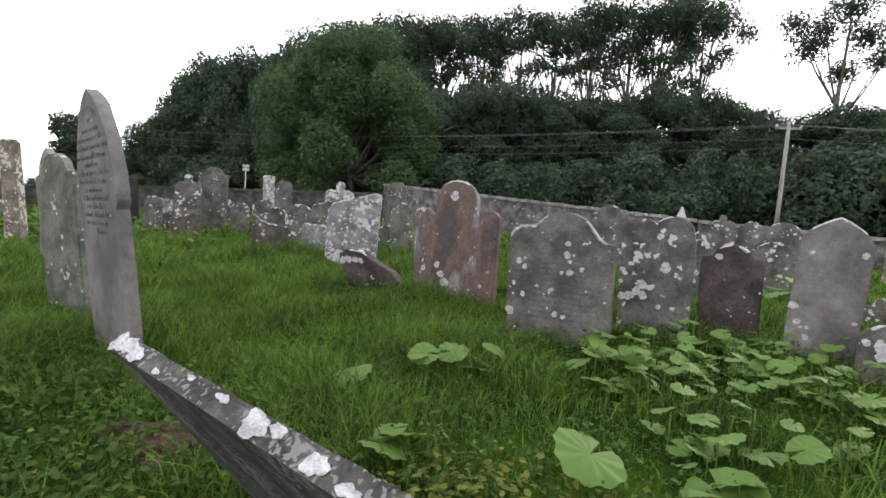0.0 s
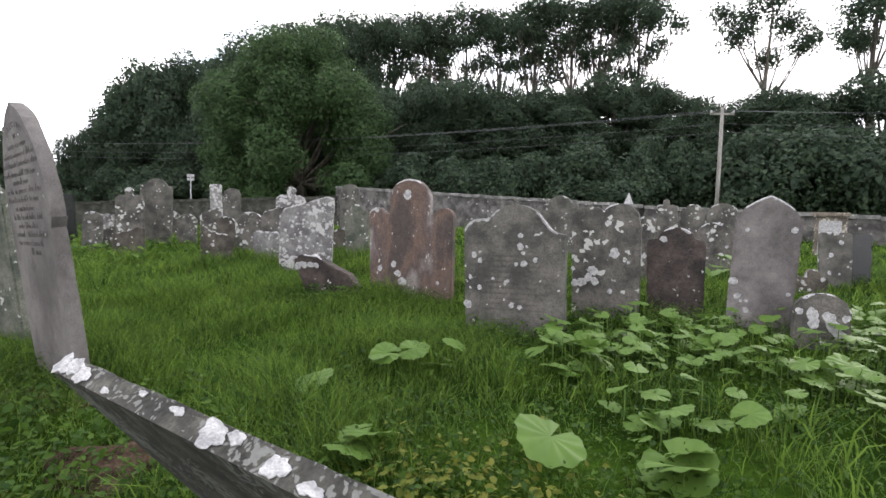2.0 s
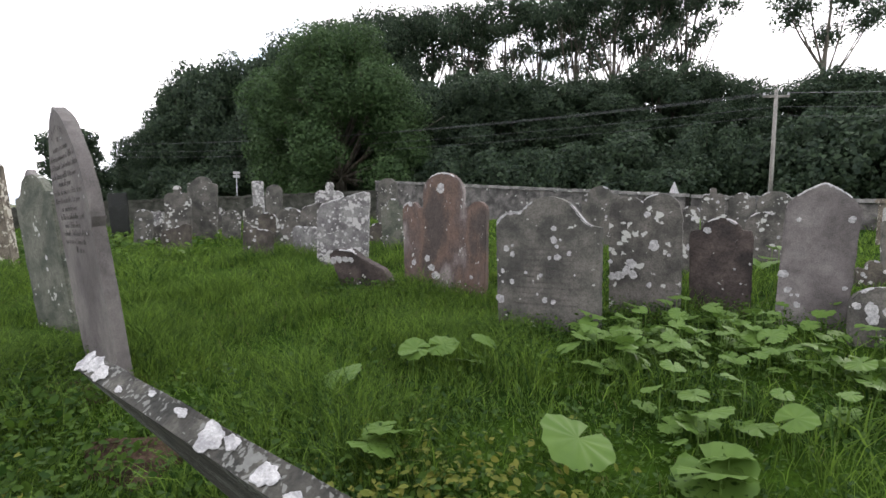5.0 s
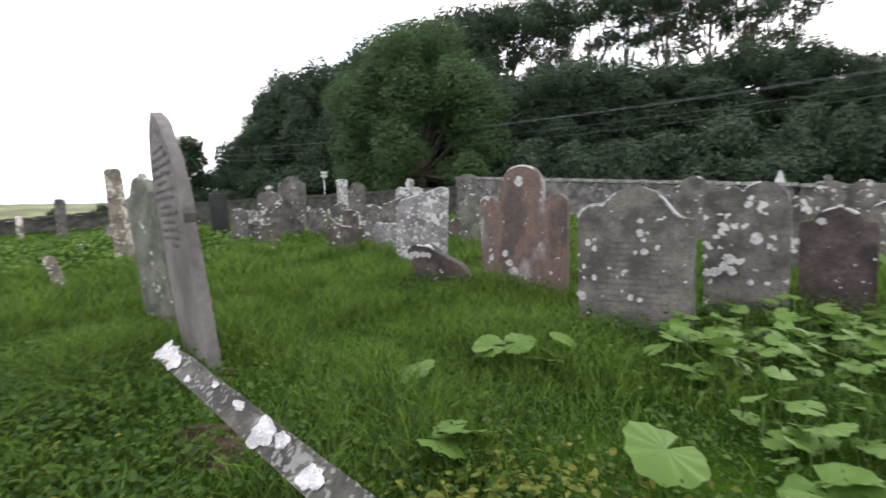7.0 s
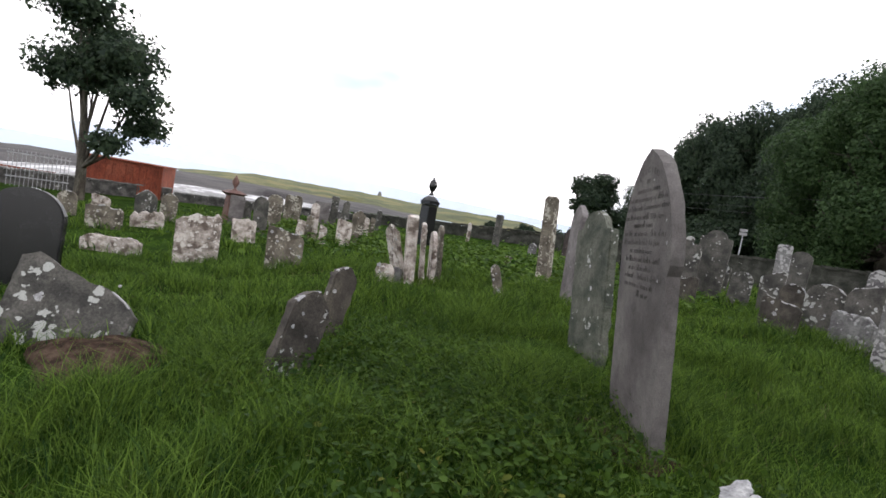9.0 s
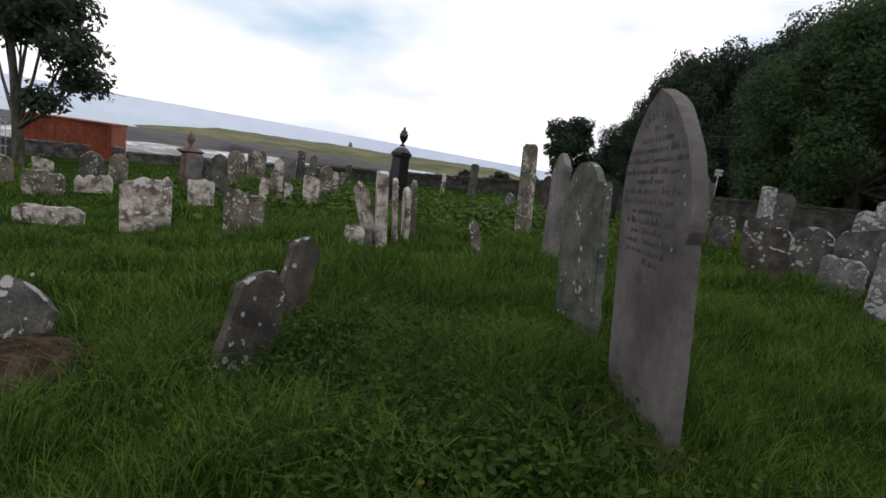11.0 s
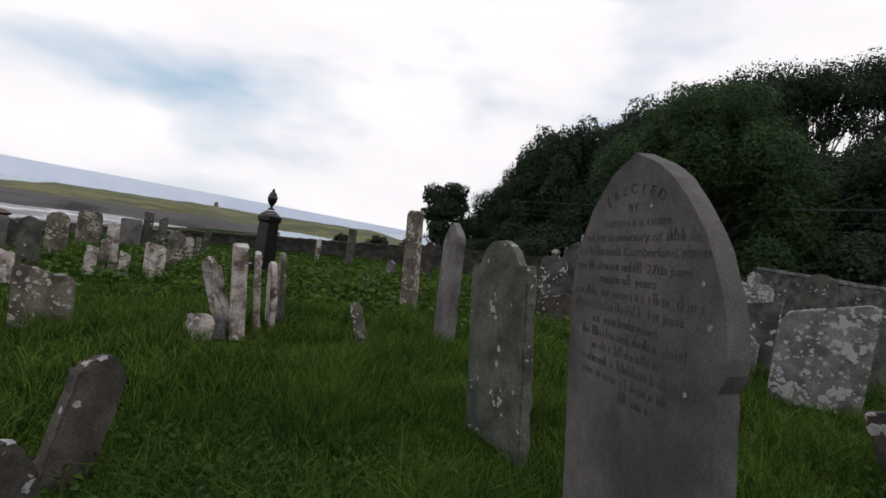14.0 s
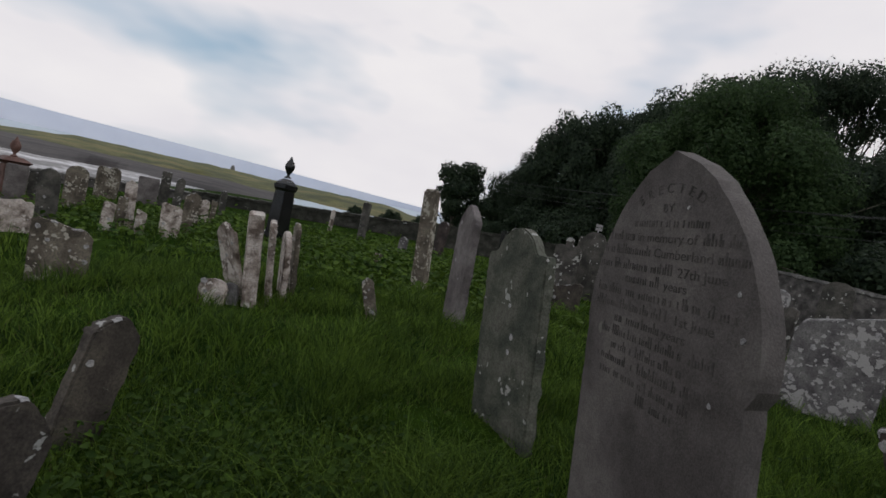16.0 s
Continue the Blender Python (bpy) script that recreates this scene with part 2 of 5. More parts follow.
IRON = material("painted_iron", [(0.25, 0.25, 0.26), (0.4, 0.4, 0.41)], rough=0.5, bump=0.0)
WIRE = material("black_wire", [(0.05, 0.05, 0.055), (0.08, 0.08, 0.085)], rough=0.6, bump=0.0)
FIELD = material("headland_grass", [(0.045, 0.055, 0.018), (0.085, 0.088, 0.026), (0.135, 0.12, 0.042)], scale=0.05, fine=1.5, bump=0.0)
SHINGLE = material("dark_shingle", [(0.024, 0.021, 0.022), (0.045, 0.04, 0.04), (0.065, 0.058, 0.056)], scale=0.08, fine=2.0, bump=0.2)
# the two palest colours are painted glints on the wet flat
WET = material("wet_sand_glints", [(0.04, 0.037, 0.036), (0.07, 0.065, 0.063), (0.30, 0.29, 0.30), (0.5, 0.5, 0.52)], scale=0.3, fine=1.2, rough=0.4, stretch=(0.35, 1, 1))
HAZE = material("far_haze_cloud", [(0.72, 0.75, 0.85), (0.78, 0.80, 0.88)], scale=0.002, fine=0.01, bump=0.0, speckle=0.04)

water = bpy.data.materials.new("sea_water")
water.use_nodes = True
wb = water.node_tree.nodes["Principled BSDF"]
wb.inputs["Base Color"].default_value, wb.inputs["Roughness"].default_value = (0.33, 0.42, 0.50, 1), 0.45
w_wave, w_bump = water.node_tree.nodes.new("ShaderNodeTexNoise"), water.node_tree.nodes.new("ShaderNodeBump")
w_wave.inputs["Scale"].default_value = 0.4
w_bump.inputs["Strength"].default_value = 0.3
water.node_tree.links.new(w_wave.outputs["Fac"], w_bump.inputs["Height"])
water.node_tree.links.new(w_bump.outputs["Normal"], wb.inputs["Normal"])


# ---------------------------------------------------------------- mesh helpers
def mesh_of(name, verts, faces, mat, smooth=False):
    me = bpy.data.meshes.new(name)
    me.from_pydata([tuple(v) for v in verts], [], faces)
    me.materials.append(mat)
    if smooth:
        me.polygons.foreach_set("use_smooth", [True] * len(me.polygons))
    me.update()
    return me


def bm_mesh(name, bm, mat, smooth=False):
    bmesh.ops.recalc_face_normals(bm, faces=bm.faces)
    me = bpy.data.meshes.new(name)
    bm.to_mesh(me)
    bm.free()
    me.materials.append(mat)
    if smooth:
        me.polygons.foreach_set("use_smooth", [True] * len(me.polygons))
    return me


def part(name, me, parent, label=""):
    ob = new(name, me)
    ob.parent = parent
    if label:
        tagged(ob, label)
    return ob


def box(bm, x0, x1, y0, y1, z0, z1, bevel=0.0):
    vs = [bm.verts.new((x, y, z)) for z in (z0, z1) for y in (y0, y1) for x in (x0, x1)]
    fs = [bm.faces.new([vs[i] for i in f]) for f in ((0, 2, 3, 1), (4, 5, 7, 6), (0, 1, 5, 4), (2, 6, 7, 3), (0, 4, 6, 2), (1, 3, 7, 5))]
    if bevel:
        bmesh.ops.bevel(bm, geom=list({e for f in fs for e in f.edges}), offset=bevel, segments=2, affect="EDGES")


def lathe(profile, mat, name, sides=20, smooth=True):
    bm = bmesh.new()
    rings = [[bm.verts.new((r * math.cos(2 * math.pi * k / sides), r * math.sin(2 * math.pi * k / sides), z)) for k in range(sides)] for r, z in profile]
    for a, b in zip(rings, rings[1:]):
        for k in range(sides):
            bm.faces.new((a[k], a[(k + 1) % sides], b[(k + 1) % sides], b[k]))
    bm.faces.new(rings[-1])
    bm.faces.new(rings[0][::-1])
    return bm_mesh(name, bm, mat, smooth)


def tube(points, radii, bm, sides=7):
    rings = []
    for i, (p, r) in enumerate(zip(points, radii)):
        p, r = Vector(p), float(r)
        d = (Vector(points[min(i + 1, len(points) - 1)]) - Vector(points[max(i - 1, 0)])).normalized()
        a = d.cross(Vector((0.31, 0.17, 0.93)))
        a = a.normalized() if a.length > 1e-4 else Vector((1, 0, 0))
        b = d.cross(a)
        rings.append([bm.verts.new(p + r * (a * math.cos(2 * math.pi * k / sides) + b * math.sin(2 * math.pi * k / sides))) for k in range(sides)])
    for u, v in zip(rings, rings[1:]):
        for k in range(sides):
            bm.faces.new((u[k], u[(k + 1) % sides], v[(k + 1) % sides], v[k]))
    bm.faces.new(rings[-1])


# ---------------------------------------------------------------- ground
def hump(x, y, cx, cy, sx, sy):
    return np.exp(-((x - cx) ** 2 / sx + (y - cy) ** 2 / sy))


def ground(x, y):
    """Height of the land: a gentle slope in the graveyard, a wooded hill to the north-east, a fall to the sea in the west."""
    x, y = np.asarray(x, float), np.asarray(y, float)
    z = -0.27 + 0.026 * np.clip(x, -16, 6) + 0.052 * np.clip(y, -3, 16)
    z = z + 0.2 * hump(x, y, -7.2, 3.5, 5, 2.5) - 0.15 * hump(x, y, -11, 0.4, 8, 4) - 0.12 * hump(x, y, -9.6, 8.7, 5, 4)
    z = z + 0.02 * np.sin(1.7 * x + 0.6 * y) * np.sin(1.3 * y - 0.5 * x) * hump(x, y, -4, 4, 150, 150)
    # the hill behind the road
    rise = np.clip((y + 0.42 * x - 31) / 22, 0, 1.0) * np.clip((x + 31) / 12, 0, 1)
    z = z + 6.5 * rise * rise
    # shore
    fall = np.clip((-x - 0.25 * y - 26) / 60, 0, 1)
    return z - 7.5 * fall * fall * (3 - 2 * fall)


def build_ground():
    verts, faces = [], []
    radii = [0.0] + list(np.linspace(0.35, 18, 62)) + list(np.geomspace(19.5, 3500, 44))
    n = 120
    verts.append((-2.0, 3.0, float(ground(-2.0, 3.0))))
    for r in radii[1:]:
        for k in range(n):
            x, y = -2 + r * math.cos(2 * math.pi * k / n), 3 + r * math.sin(2 * math.pi * k / n)
            z = float(ground(x, y))
            if r < 20:
                z += 0.05 * noise.noise((x * 1.1, y * 1.1, 0.3)) + 0.02 * noise.noise((x * 4, y * 4, 2.3))
            verts.append((x, y, z))
    for k in range(n):
        faces.append((0, 1 + k, 1 + (k + 1) % n))
    for i in range(len(radii) - 2):
        a, b = 1 + i * n, 1 + (i + 1) * n
        for k in range(n):
            faces.append((a + k, b + k, b + (k + 1) % n, a + (k + 1) % n))
    tagged(new("ground", mesh_of("ground", verts, faces, TURF, True)), "rough sloping turf of an old graveyard", "ground", kind="structure")


build_ground()

# sea to the horizon, with a bank of haze low over it
tagged(new("water", mesh_of("water", [(-4500, -3000, -4.6), (-62, -3000, -4.6), (-62, 3000, -4.6), (-4500, 3000, -4.6)], [(0, 1, 2, 3)], water)),
       "pale grey-blue sea under an overcast sky", "sea", kind="structure")

def arc_strip(name, b0, b1, rows, mat, label, category, steps=60, rough=0.0):
    """A strip of far land seen across the water: bearings in degrees from west towards north, rows of (distance, height)."""
    verts, faces = [], []
    for i in range(steps + 1):
        s = i / steps
        b = radians(b0 + (b1 - b0) * s)
        taper = min(1, 6 * s, 6 * (1 - s))
        for j, (d, z) in enumerate(rows):
            d2 = d * (1 + 0.10 * noise.noise((s * 9, j * 1.7, d * 0.01)))
            low = -4.7 if 0 < j < len(rows) - 1 else -5.2
            verts.append((-d2 * math.cos(b), d2 * math.sin(b), low + (z - low) * taper + rough * noise.noise((s * 25, j * 2.1, 4.0))))
    m = len(rows)
    for i in range(steps):
        for j in range(m - 1):
            a = i * m + j
            faces.append((a, a + 1, a + m + 1, a + m))
    return tagged(new(name, mesh_of(name, verts, faces, mat, True)), label, category, kind="structure")


arc_strip("shore", -14, 44, [(52, -5.2), (60, -2.7), (85, -2.7), (110, -3.1), (135, -5.2)], WET, "wet sand and rock with painted glints below the graveyard", "shore", rough=0.15)
arc_strip("shingle", -16, 30, [(112, -5.2), (122, -3.5), (170, -3.0), (220, -3.0), (280, -5.2)], SHINGLE, "dark shingle bank along the shore", "shore", rough=0.3)
arc_strip("headland", 3, 46, [(215, -5.2), (235, -3.4), (270, -1.6), (330, 0.9), (380, 0.2), (430, -5.4)], FIELD, "low green and yellow grassy headland", "headland", rough=0.9)
# bank of haze over the horizon
tagged(new("backdrop", mesh_of("backdrop", [(-4200 * math.cos(radians(b)), 4200 * math.sin(radians(b)), z) for b, t in ((-50, 150), (-30, 145), (0, 122), (25, 84), (40, 45), (54, 6)) for z in (-8, t)],
                               [(2 * k, 2 * k + 2, 2 * k + 3, 2 * k + 1) for k in range(5)], HAZE, True)), "long grey-blue bank of cloud low over the sea", "cloud", kind="structure")

# cairn on the headland
cairn = tagged(new("cairn", lathe([(1.7, -0.8), (1.4, 1.0), (1.2, 3.0), (0.8, 4.1), (0.3, 4.5)], COPING, "cairn", 9, False)), "small pale stone tower on the grassy headland", "cairn")
cairn.location = (-308, 132.6, -0.6)


def rough_wall(name, a, b, top_a, top_b, thick, label, sink=1.2, cope=0.11, stone=WALLSTONE, cap=COPING):
    """A rubble wall between two points, with a coping of its own."""
    a, b = Vector(a), Vector(b)
    d = b - a
    n = Vector((-d.y, d.x)).normalized()
    steps = max(2, int(d.length / 0.45))
    root = tagged(new(name), label, "wall", kind="structure")
    verts, faces = [], []
    for i in range(steps + 1):
        s = i / steps
        p = a + d * s
        g, t = float(ground(p.x, p.y)) - 0.3, top_a + (top_b - top_a) * s
        hs = [g + (t - g) * k / 5 for k in range(6)]
        for side in (-1, 1):
            for k, h in enumerate(hs):
                w = thick / 2 + (0.045 * noise.noise((p.x * 2.3, p.y * 2.3, h * 4 + side)) if k < 5 else 0)
                verts.append((p.x + side * n.x * w, p.y + side * n.y * w, h))
    for i in range(steps):
        for k in range(5):
            q0 = i * 12 + k
            faces.append((q0, q0 + 12, q0 + 13, q0 + 1))
            faces.append((q0 + 6, q0 + 7, q0 + 19, q0 + 18))
        faces.append((i * 12 + 5, i * 12 + 17, i * 12 + 23, i * 12 + 11))
    faces += [(0, 1, 2, 3, 4, 5, 11, 10, 9, 8, 7, 6)]
    part("masonry", mesh_of(name, verts, faces, stone), root)
    bm = bmesh.new()
    for i in range(steps):
        p, r = a + d * (i / steps), a + d * ((i + 0.985) / steps)
        t = top_a + (top_b - top_a) * (i + 0.5) / steps + 0.012 * math.sin(i * 2.3)
        w = thick / 2 + 0.05
        vs = [bm.verts.new((c.x + s2 * n.x * w, c.y + s2 * n.y * w, z)) for z in (t + 0.004, t + cope) for c in (p, r) for s2 in (-1, 1)]
        for f in ((0, 1, 3, 2), (4, 6, 7, 5), (0, 2, 6, 4), (1, 5, 7, 3), (0, 4, 5, 1), (2, 3, 7, 6)):
            bm.faces.new([vs[k] for k in f])
    part("coping", bm_mesh("coping", bm, cap), root)
    return root


rough_wall("wall_road", (-6.2, 24.6), (6.1, 17.4), 2.22, 1.5, 0.45, "long grey rubble wall with flat coping beside the road")
rough_wall("wall_road_end", (6.25, 17.3), (24, 5.2), 1.48, 0.75, 0.45, "grey rubble wall with flat coping beside the road")
rough_wall("wall_north", (-18.6, 18.0), (-6.35, 24.6), 1.0, 1.75, 0.5, "dark rubble wall under the trees", stone=DARKWALL, cap=DARKWALL)
rough_wall("wall_northwest", (-24.9, 9.5), (-18.7, 17.9), 0.12, 0.9, 0.5, "low dark rubble wall above the shore", stone=DARKWALL, cap=DARKWALL)
rough_wall("wall_west", (-26.2, 1.4), (-25.0, 9.4), -0.25, 0.1, 0.55, "low dry-stone wall between graves and shore", cope=0.06)
rough_wall("wall_southwest", (-27.5, -14), (-26.3, 1.3), -0.6, -0.12, 0.55, "low dry-stone wall between graves and shore", cope=0.06)


# ---------------------------------------------------------------- trees
def leaf_cloud(name, lobes, count, size, mat, rng, shell=0.65, flat=1.0):
    """A crown: ragged five-sided sprays scattered through lobes (centre, radii)."""
    lob = np.array(lobes, float)
    vol = np.prod(lob[:, 3:], 1) ** (2 / 3)
    which = rng.choice(len(lob), count, p=vol / vol.sum())
    d = rng.normal(size=(count, 3))
    d /= np.linalg.norm(d, axis=1)[:, None]
    bumps = 1 + 0.16 * np.sin(5 * d[:, 0] + 3 * d[:, 2] + which) + 0.14 * np.sin(9 * d[:, 1] - 4 * d[:, 0] + 2 * which) + 0.08 * rng.normal(size=count)
    r = np.where(rng.random(count) < shell, 0.82 + 0.18 * rng.random(count), rng.random(count) ** 0.5) * bumps
    c = lob[which, :3] + d * r[:, None] * lob[which, 3:]
    nrm = d + 0.5 * rng.normal(size=(count, 3)) + (0, 0, 0.3)
    nrm /= np.linalg.norm(nrm, axis=1)[:, None]
    a = np.cross(nrm, rng.normal(size=(count, 3)))
    a /= np.linalg.norm(a, axis=1)[:, None]
    b = np.cross(nrm, a)
    s = size * (0.55 + 0.9 * rng.random(count))
    k = 3
    ang = 2 * np.pi * np.arange(k) / k
    rad = 0.55 + 0.7 * rng.random((count, k))
    pts = c[:, None] + s[:, None, None] * (rad * np.cos(ang))[..., None] * a[:, None] + s[:, None, None] * (rad * np.sin(ang))[..., None] * b[:, None] + (0.25 * s[:, None] * rng.normal(size=(count, k)))[..., None] * nrm[:, None]
    pts[..., 2] = c[:, None, 2] + (pts[..., 2] - c[:, None, 2]) * flat
    me = bpy.data.meshes.new(name)
    me.vertices.add(count * k)
    me.vertices.foreach_set("co", pts.reshape(-1))
    me.loops.add(count * k)
    me.loops.foreach_set("vertex_index", np.arange(count * k, dtype=np.int32))
    me.polygons.add(count)
    me.polygons.foreach_set("loop_start", np.arange(0, count * k, k, dtype=np.int32))
    me.materials.append(mat)
    me.update(calc_edges=True)
    return me


def make_tree(name, label, height, trunk, lobes, count, size, mat, seed, lean=0.0, flat=1.0, shell=0.65):
    """A tree: tapered trunk, limbs that reach into the crown's lobes, crown of sprays."""
    rng = np.random.default_rng(seed)
    root = tagged(new(name), label, "tree")
    bm = bmesh.new()
    fork = height * 0.45
    spine = [(lean * s * s * height + 0.12 * math.sin(3 * s + seed), 0.1 * math.sin(4 * s + seed), -0.4 + s * (height * 0.85 + 0.4)) for s in [k / 7 for k in range(8)]]
    tube(spine, [trunk * (1.25 - 1.05 * k / 7) for k in range(8)], bm, 8)
    part("trunk", bm_mesh("trunk", bm, BARK, True), root)
    for i, (x, y, z, rx, ry, rz) in enumerate(lobes):
        s = min(0.9, max(0.25, (z - 0.45 * height * 0.5) / height * rng.uniform(0.6, 0.85)))
        base = Vector(spine[int(round(s * 7))])
        tip = Vector((x, y, z))
        mid = base.lerp(tip, 0.5) + Vector((0, 0, -0.06 * (tip - base).length))
        bm = bmesh.new()
        tube([base, base.lerp(mid, 0.6), mid, mid.lerp(tip, 0.6), tip], [trunk * 0.42, trunk * 0.34, trunk * 0.26, trunk * 0.17, trunk * 0.06], bm, 6)
        for _ in range(3):
            q0 = mid.lerp(tip, rng.uniform(0.2, 0.9))
            e = tip + 0.6 * Vector([float(q1) * q2 for q1, q2 in zip(rng.normal(size=3), (rx, ry, rz))])
            tube([q0, q0.lerp(e, 0.5) + Vector((0, 0, 0.1)), e], [trunk * 0.14, trunk * 0.09, trunk * 0.03], bm, 5)
        part("limb", bm_mesh("limb", bm, BARK, True), root)
    part("crown", leaf_cloud("crown", lobes, count, size, mat, rng, shell, flat), root)
    return root


def lobes_dome(n, radius, z0, z1, seed, r=(1.6, 2.6), flat=0.8):
    rng = np.random.default_rng(seed)
    out = []
    for i in range(n):
        s = (i + 0.5) / n
        z = z0 + (z1 - z0) * s
        reach = radius * math.sqrt(max(0.05, 1 - ((s - 0.3) / 0.75) ** 2)) * rng.uniform(0.55, 1.0)
        a = i * 2.4 + rng.uniform(-0.4, 0.4)
        k = rng.uniform(*r)
        out.append((reach * math.cos(a), reach * math.sin(a), z, k, k, k * flat))
    return out


def stand(ob, x, y, turn=0.0, s=1.0, sz=None, dz=0.0):
    m = pose(x, y, float(ground(x, y)) - 0.1 + dz, 0, 0, turn) @ Matrix.Diagonal((s, s, sz or s, 1))
    return copy_thing(ob, m)


light_tree = make_tree("broadleaf_tree", "full rounded green broadleaf tree beside the road wall", 10.5, 0.32, lobes_dome(40, 4.5, 1.2, 9.5, 5, (0.95, 1.75)), 150000, 0.072, FOLIAGE_LIGHT, 3)
light_tree.matrix_world = pose(-11.2, 33.2, float(ground(-11.2, 33.2)) - 0.1) @ Matrix.Diagonal((1.18, 1.18, 1.17, 1))

dome = make_tree("broadleaf_tree", "dark green broadleaf tree on the wooded hill", 10, 0.3, lobes_dome(28, 4.4, 1.0, 8.8, 8, (1.0, 1.9)), 60000, 0.102, FOLIAGE, 4)
dome.matrix_world = pose(-21.6, 45.2, 0.4) @ Matrix.Diagonal((1.24, 1.24, 1.52, 1))
dome_b = make_tree("broadleaf_tree", "dark green broadleaf tree on the wooded hill", 9, 0.3, lobes_dome(26, 4.6, 0.8, 7.6, 18, (1.0, 1.9)), 60000, 0.102, FOLIAGE, 14)
dome_b.matrix_world = pose(-26.5, 42.4, 0.4) @ Matrix.Diagonal((1.08, 1.08, 1.45, 1))
# skyline of the wood, rising from west to east: place, width, top
for x, y, k, top, turn in ((-31.4, 38.9, 0.55, 5.2, 20), (-30.0, 40.0, 0.68, 8.4, 120), (-28.3, 41.2, 0.8, 11.7, 70), (-23.9, 43.9, 1.2, 15.2, 200), (-17.8, 47.3, 1.3, 18.8, 300), (-17.6, 38.0, 0.99, 10.5, 10),
                           (-14.7, 52.4, 1.18, 20.6, 250), (-10.1, 42.5, 1.1, 11.6, 40), (-6.4, 43.6, 1.1, 12.5, 150), (-2.1, 43.9, 1.1, 13.0, 260), (2.4, 44.0, 1.1, 12.1, 330), (6.9, 43.7, 1.1, 11.9, 90),
                           (10.9, 42.9, 1.04, 12.7, 30), (14.2, 41.8, 0.83, 11.6, 200), (16.4, 41.2, 0.5, 9.4, 100), (17.2, 35.7, 0.66, 9.3, 190), (20.1, 34.6, 0.94, 10.0, 60), (24.0, 32.2, 0.99, 10.2, 10), (29.0, 29.7, 1.1, 10.5, 110), (34.8, 26.1, 1.21, 10.6, 220)):
    proto, tall_as = (dome, 10.4) if (round(x) + round(y)) % 2 else (dome_b, 9.2)
    stand(proto, x, y, turn, k / proto.scale[0], (top - float(ground(x, y))) / tall_as / proto.scale[2])

bush = make_tree("bush", "dense dark undergrowth bush below the wood", 3.4, 0.08, lobes_dome(9, 2.3, 0.4, 2.7, 28, (0.8, 1.25)), 14000, 0.095, FOLIAGE, 24)
bush.location = (-9.5, 36, float(ground(-9.5, 36)))
for i in range(30):
    x = -25 + i * 2.0
    y = 36.3 - 0.27 * max(0, x + 9) + 1.6 * math.sin(i * 2.1)
    stand(bush, x, y, 47 * i, 1.2 + 0.25 * math.sin(i * 1.3), 1.2 + 0.3 * math.sin(i * 2.9))
for i in range(9):
    stand(bush, 17 + 2.6 * i, 27 - 1.3 * i + math.sin(i * 2), 61 * i, 1.4, 1.5)

pine_lobes = [(-3.2, 0.5, 8.8, 1.7, 1.6, 1.1), (2.8, -0.6, 9.2, 1.8, 1.6, 1.2), (0.2, 0.8, 10.3, 2.4, 2.0, 1.3), (-1.5, -1.4, 7.7, 0.9, 0.9, 0.7), (1.9, 1.2, 7.4, 0.8, 0.8, 0.6),
              (-4.8, -0.4, 8.0, 1.1, 1.1, 0.8), (4.8, 0.4, 8.3, 1.1, 1.1, 0.8), (-2.1, 0.2, 10.0, 1.7, 1.5, 1.1), (2.2, 0.1, 10.2, 1.7, 1.5, 1.1),
              (0.9, 0.5, 8.6, 1.3, 1.2, 0.9), (-0.8, -0.4, 9.2, 1.3, 1.2, 0.9), (-2.6, 0.6, 6.8, 1.2, 1.2, 0.7), (2.9, -0.5, 6.4, 1.1, 1.1, 0.7), (0.4, -0.9, 6.9, 1.0, 1.0, 0.6), (-0.6, 0.9, 5.6, 0.9, 0.9, 0.5)]
pine = make_tree("pine_tree", "tall dark tree with bare stem and high spreading crown", 12, 0.22, [(x, y, z, 1.1 * p, 1.1 * q, 0.9 * r) for x, y, z, p, q, r in pine_lobes], 10500, 0.105, FOLIAGE, 40, 0.02, 1.0, 0.05)
pine.matrix_world = pose(-9.4, 56.2, float(ground(-9.4, 56.2))) @ Matrix.Diagonal((1.1, 1.1, 1.35, 1))
for x, y, turn, s, top in ((-5.6, 57.0, 70, 1.1, 23.4), (-1.6, 56.5, 160, 1.1, 23.8), (2.0, 57.9, 40, 1.1, 24.2), (5.8, 56.7, 240, 1.16, 24.4), (9.5, 56.5, 20, 1.21, 25.4), (12.4, 56.0, 300, 1.21, 25.6), (15.9, 54.9, 110, 1.1, 24.4), (-13.7, 55.0, 200, 1.1, 22.6), (-11.7, 56.6, 330, 0.99, 23.2)):
    stand(pine, x, y, turn, s / 1.1, (top - float(ground(x, y))) / 11.8 / 1.35)
sparse = make_tree("ash_tree", "thin-leaved tall tree against the bright sky", 11, 0.2, [(x, y, z, 1.55 * p, 1.55 * q, 1.35 * r) for x, y, z, p, q, r in ((-1.8, 0.2, 7.6, 1.0, 0.9, 0.9), (1.6, 0.3, 8.4, 1.1, 0.9, 0.9), (0.1, -0.5, 9.9, 1.2, 1.1, 1.0), (3.0, 0.1, 7.4, 0.7, 0.7, 0.7), (-3.0, -0.3, 8.8, 0.8, 0.7, 0.7), (0.6, 0.8, 6.2, 0.8, 0.8, 0.7), (-0.9, 0.4, 8.8, 0.8, 0.8, 0.8), (2.2, -0.4, 6.6, 0.6, 0.6, 0.5))],
                   8000, 0.10, FOLIAGE, 50, 0.03, 1.0, 0.0)
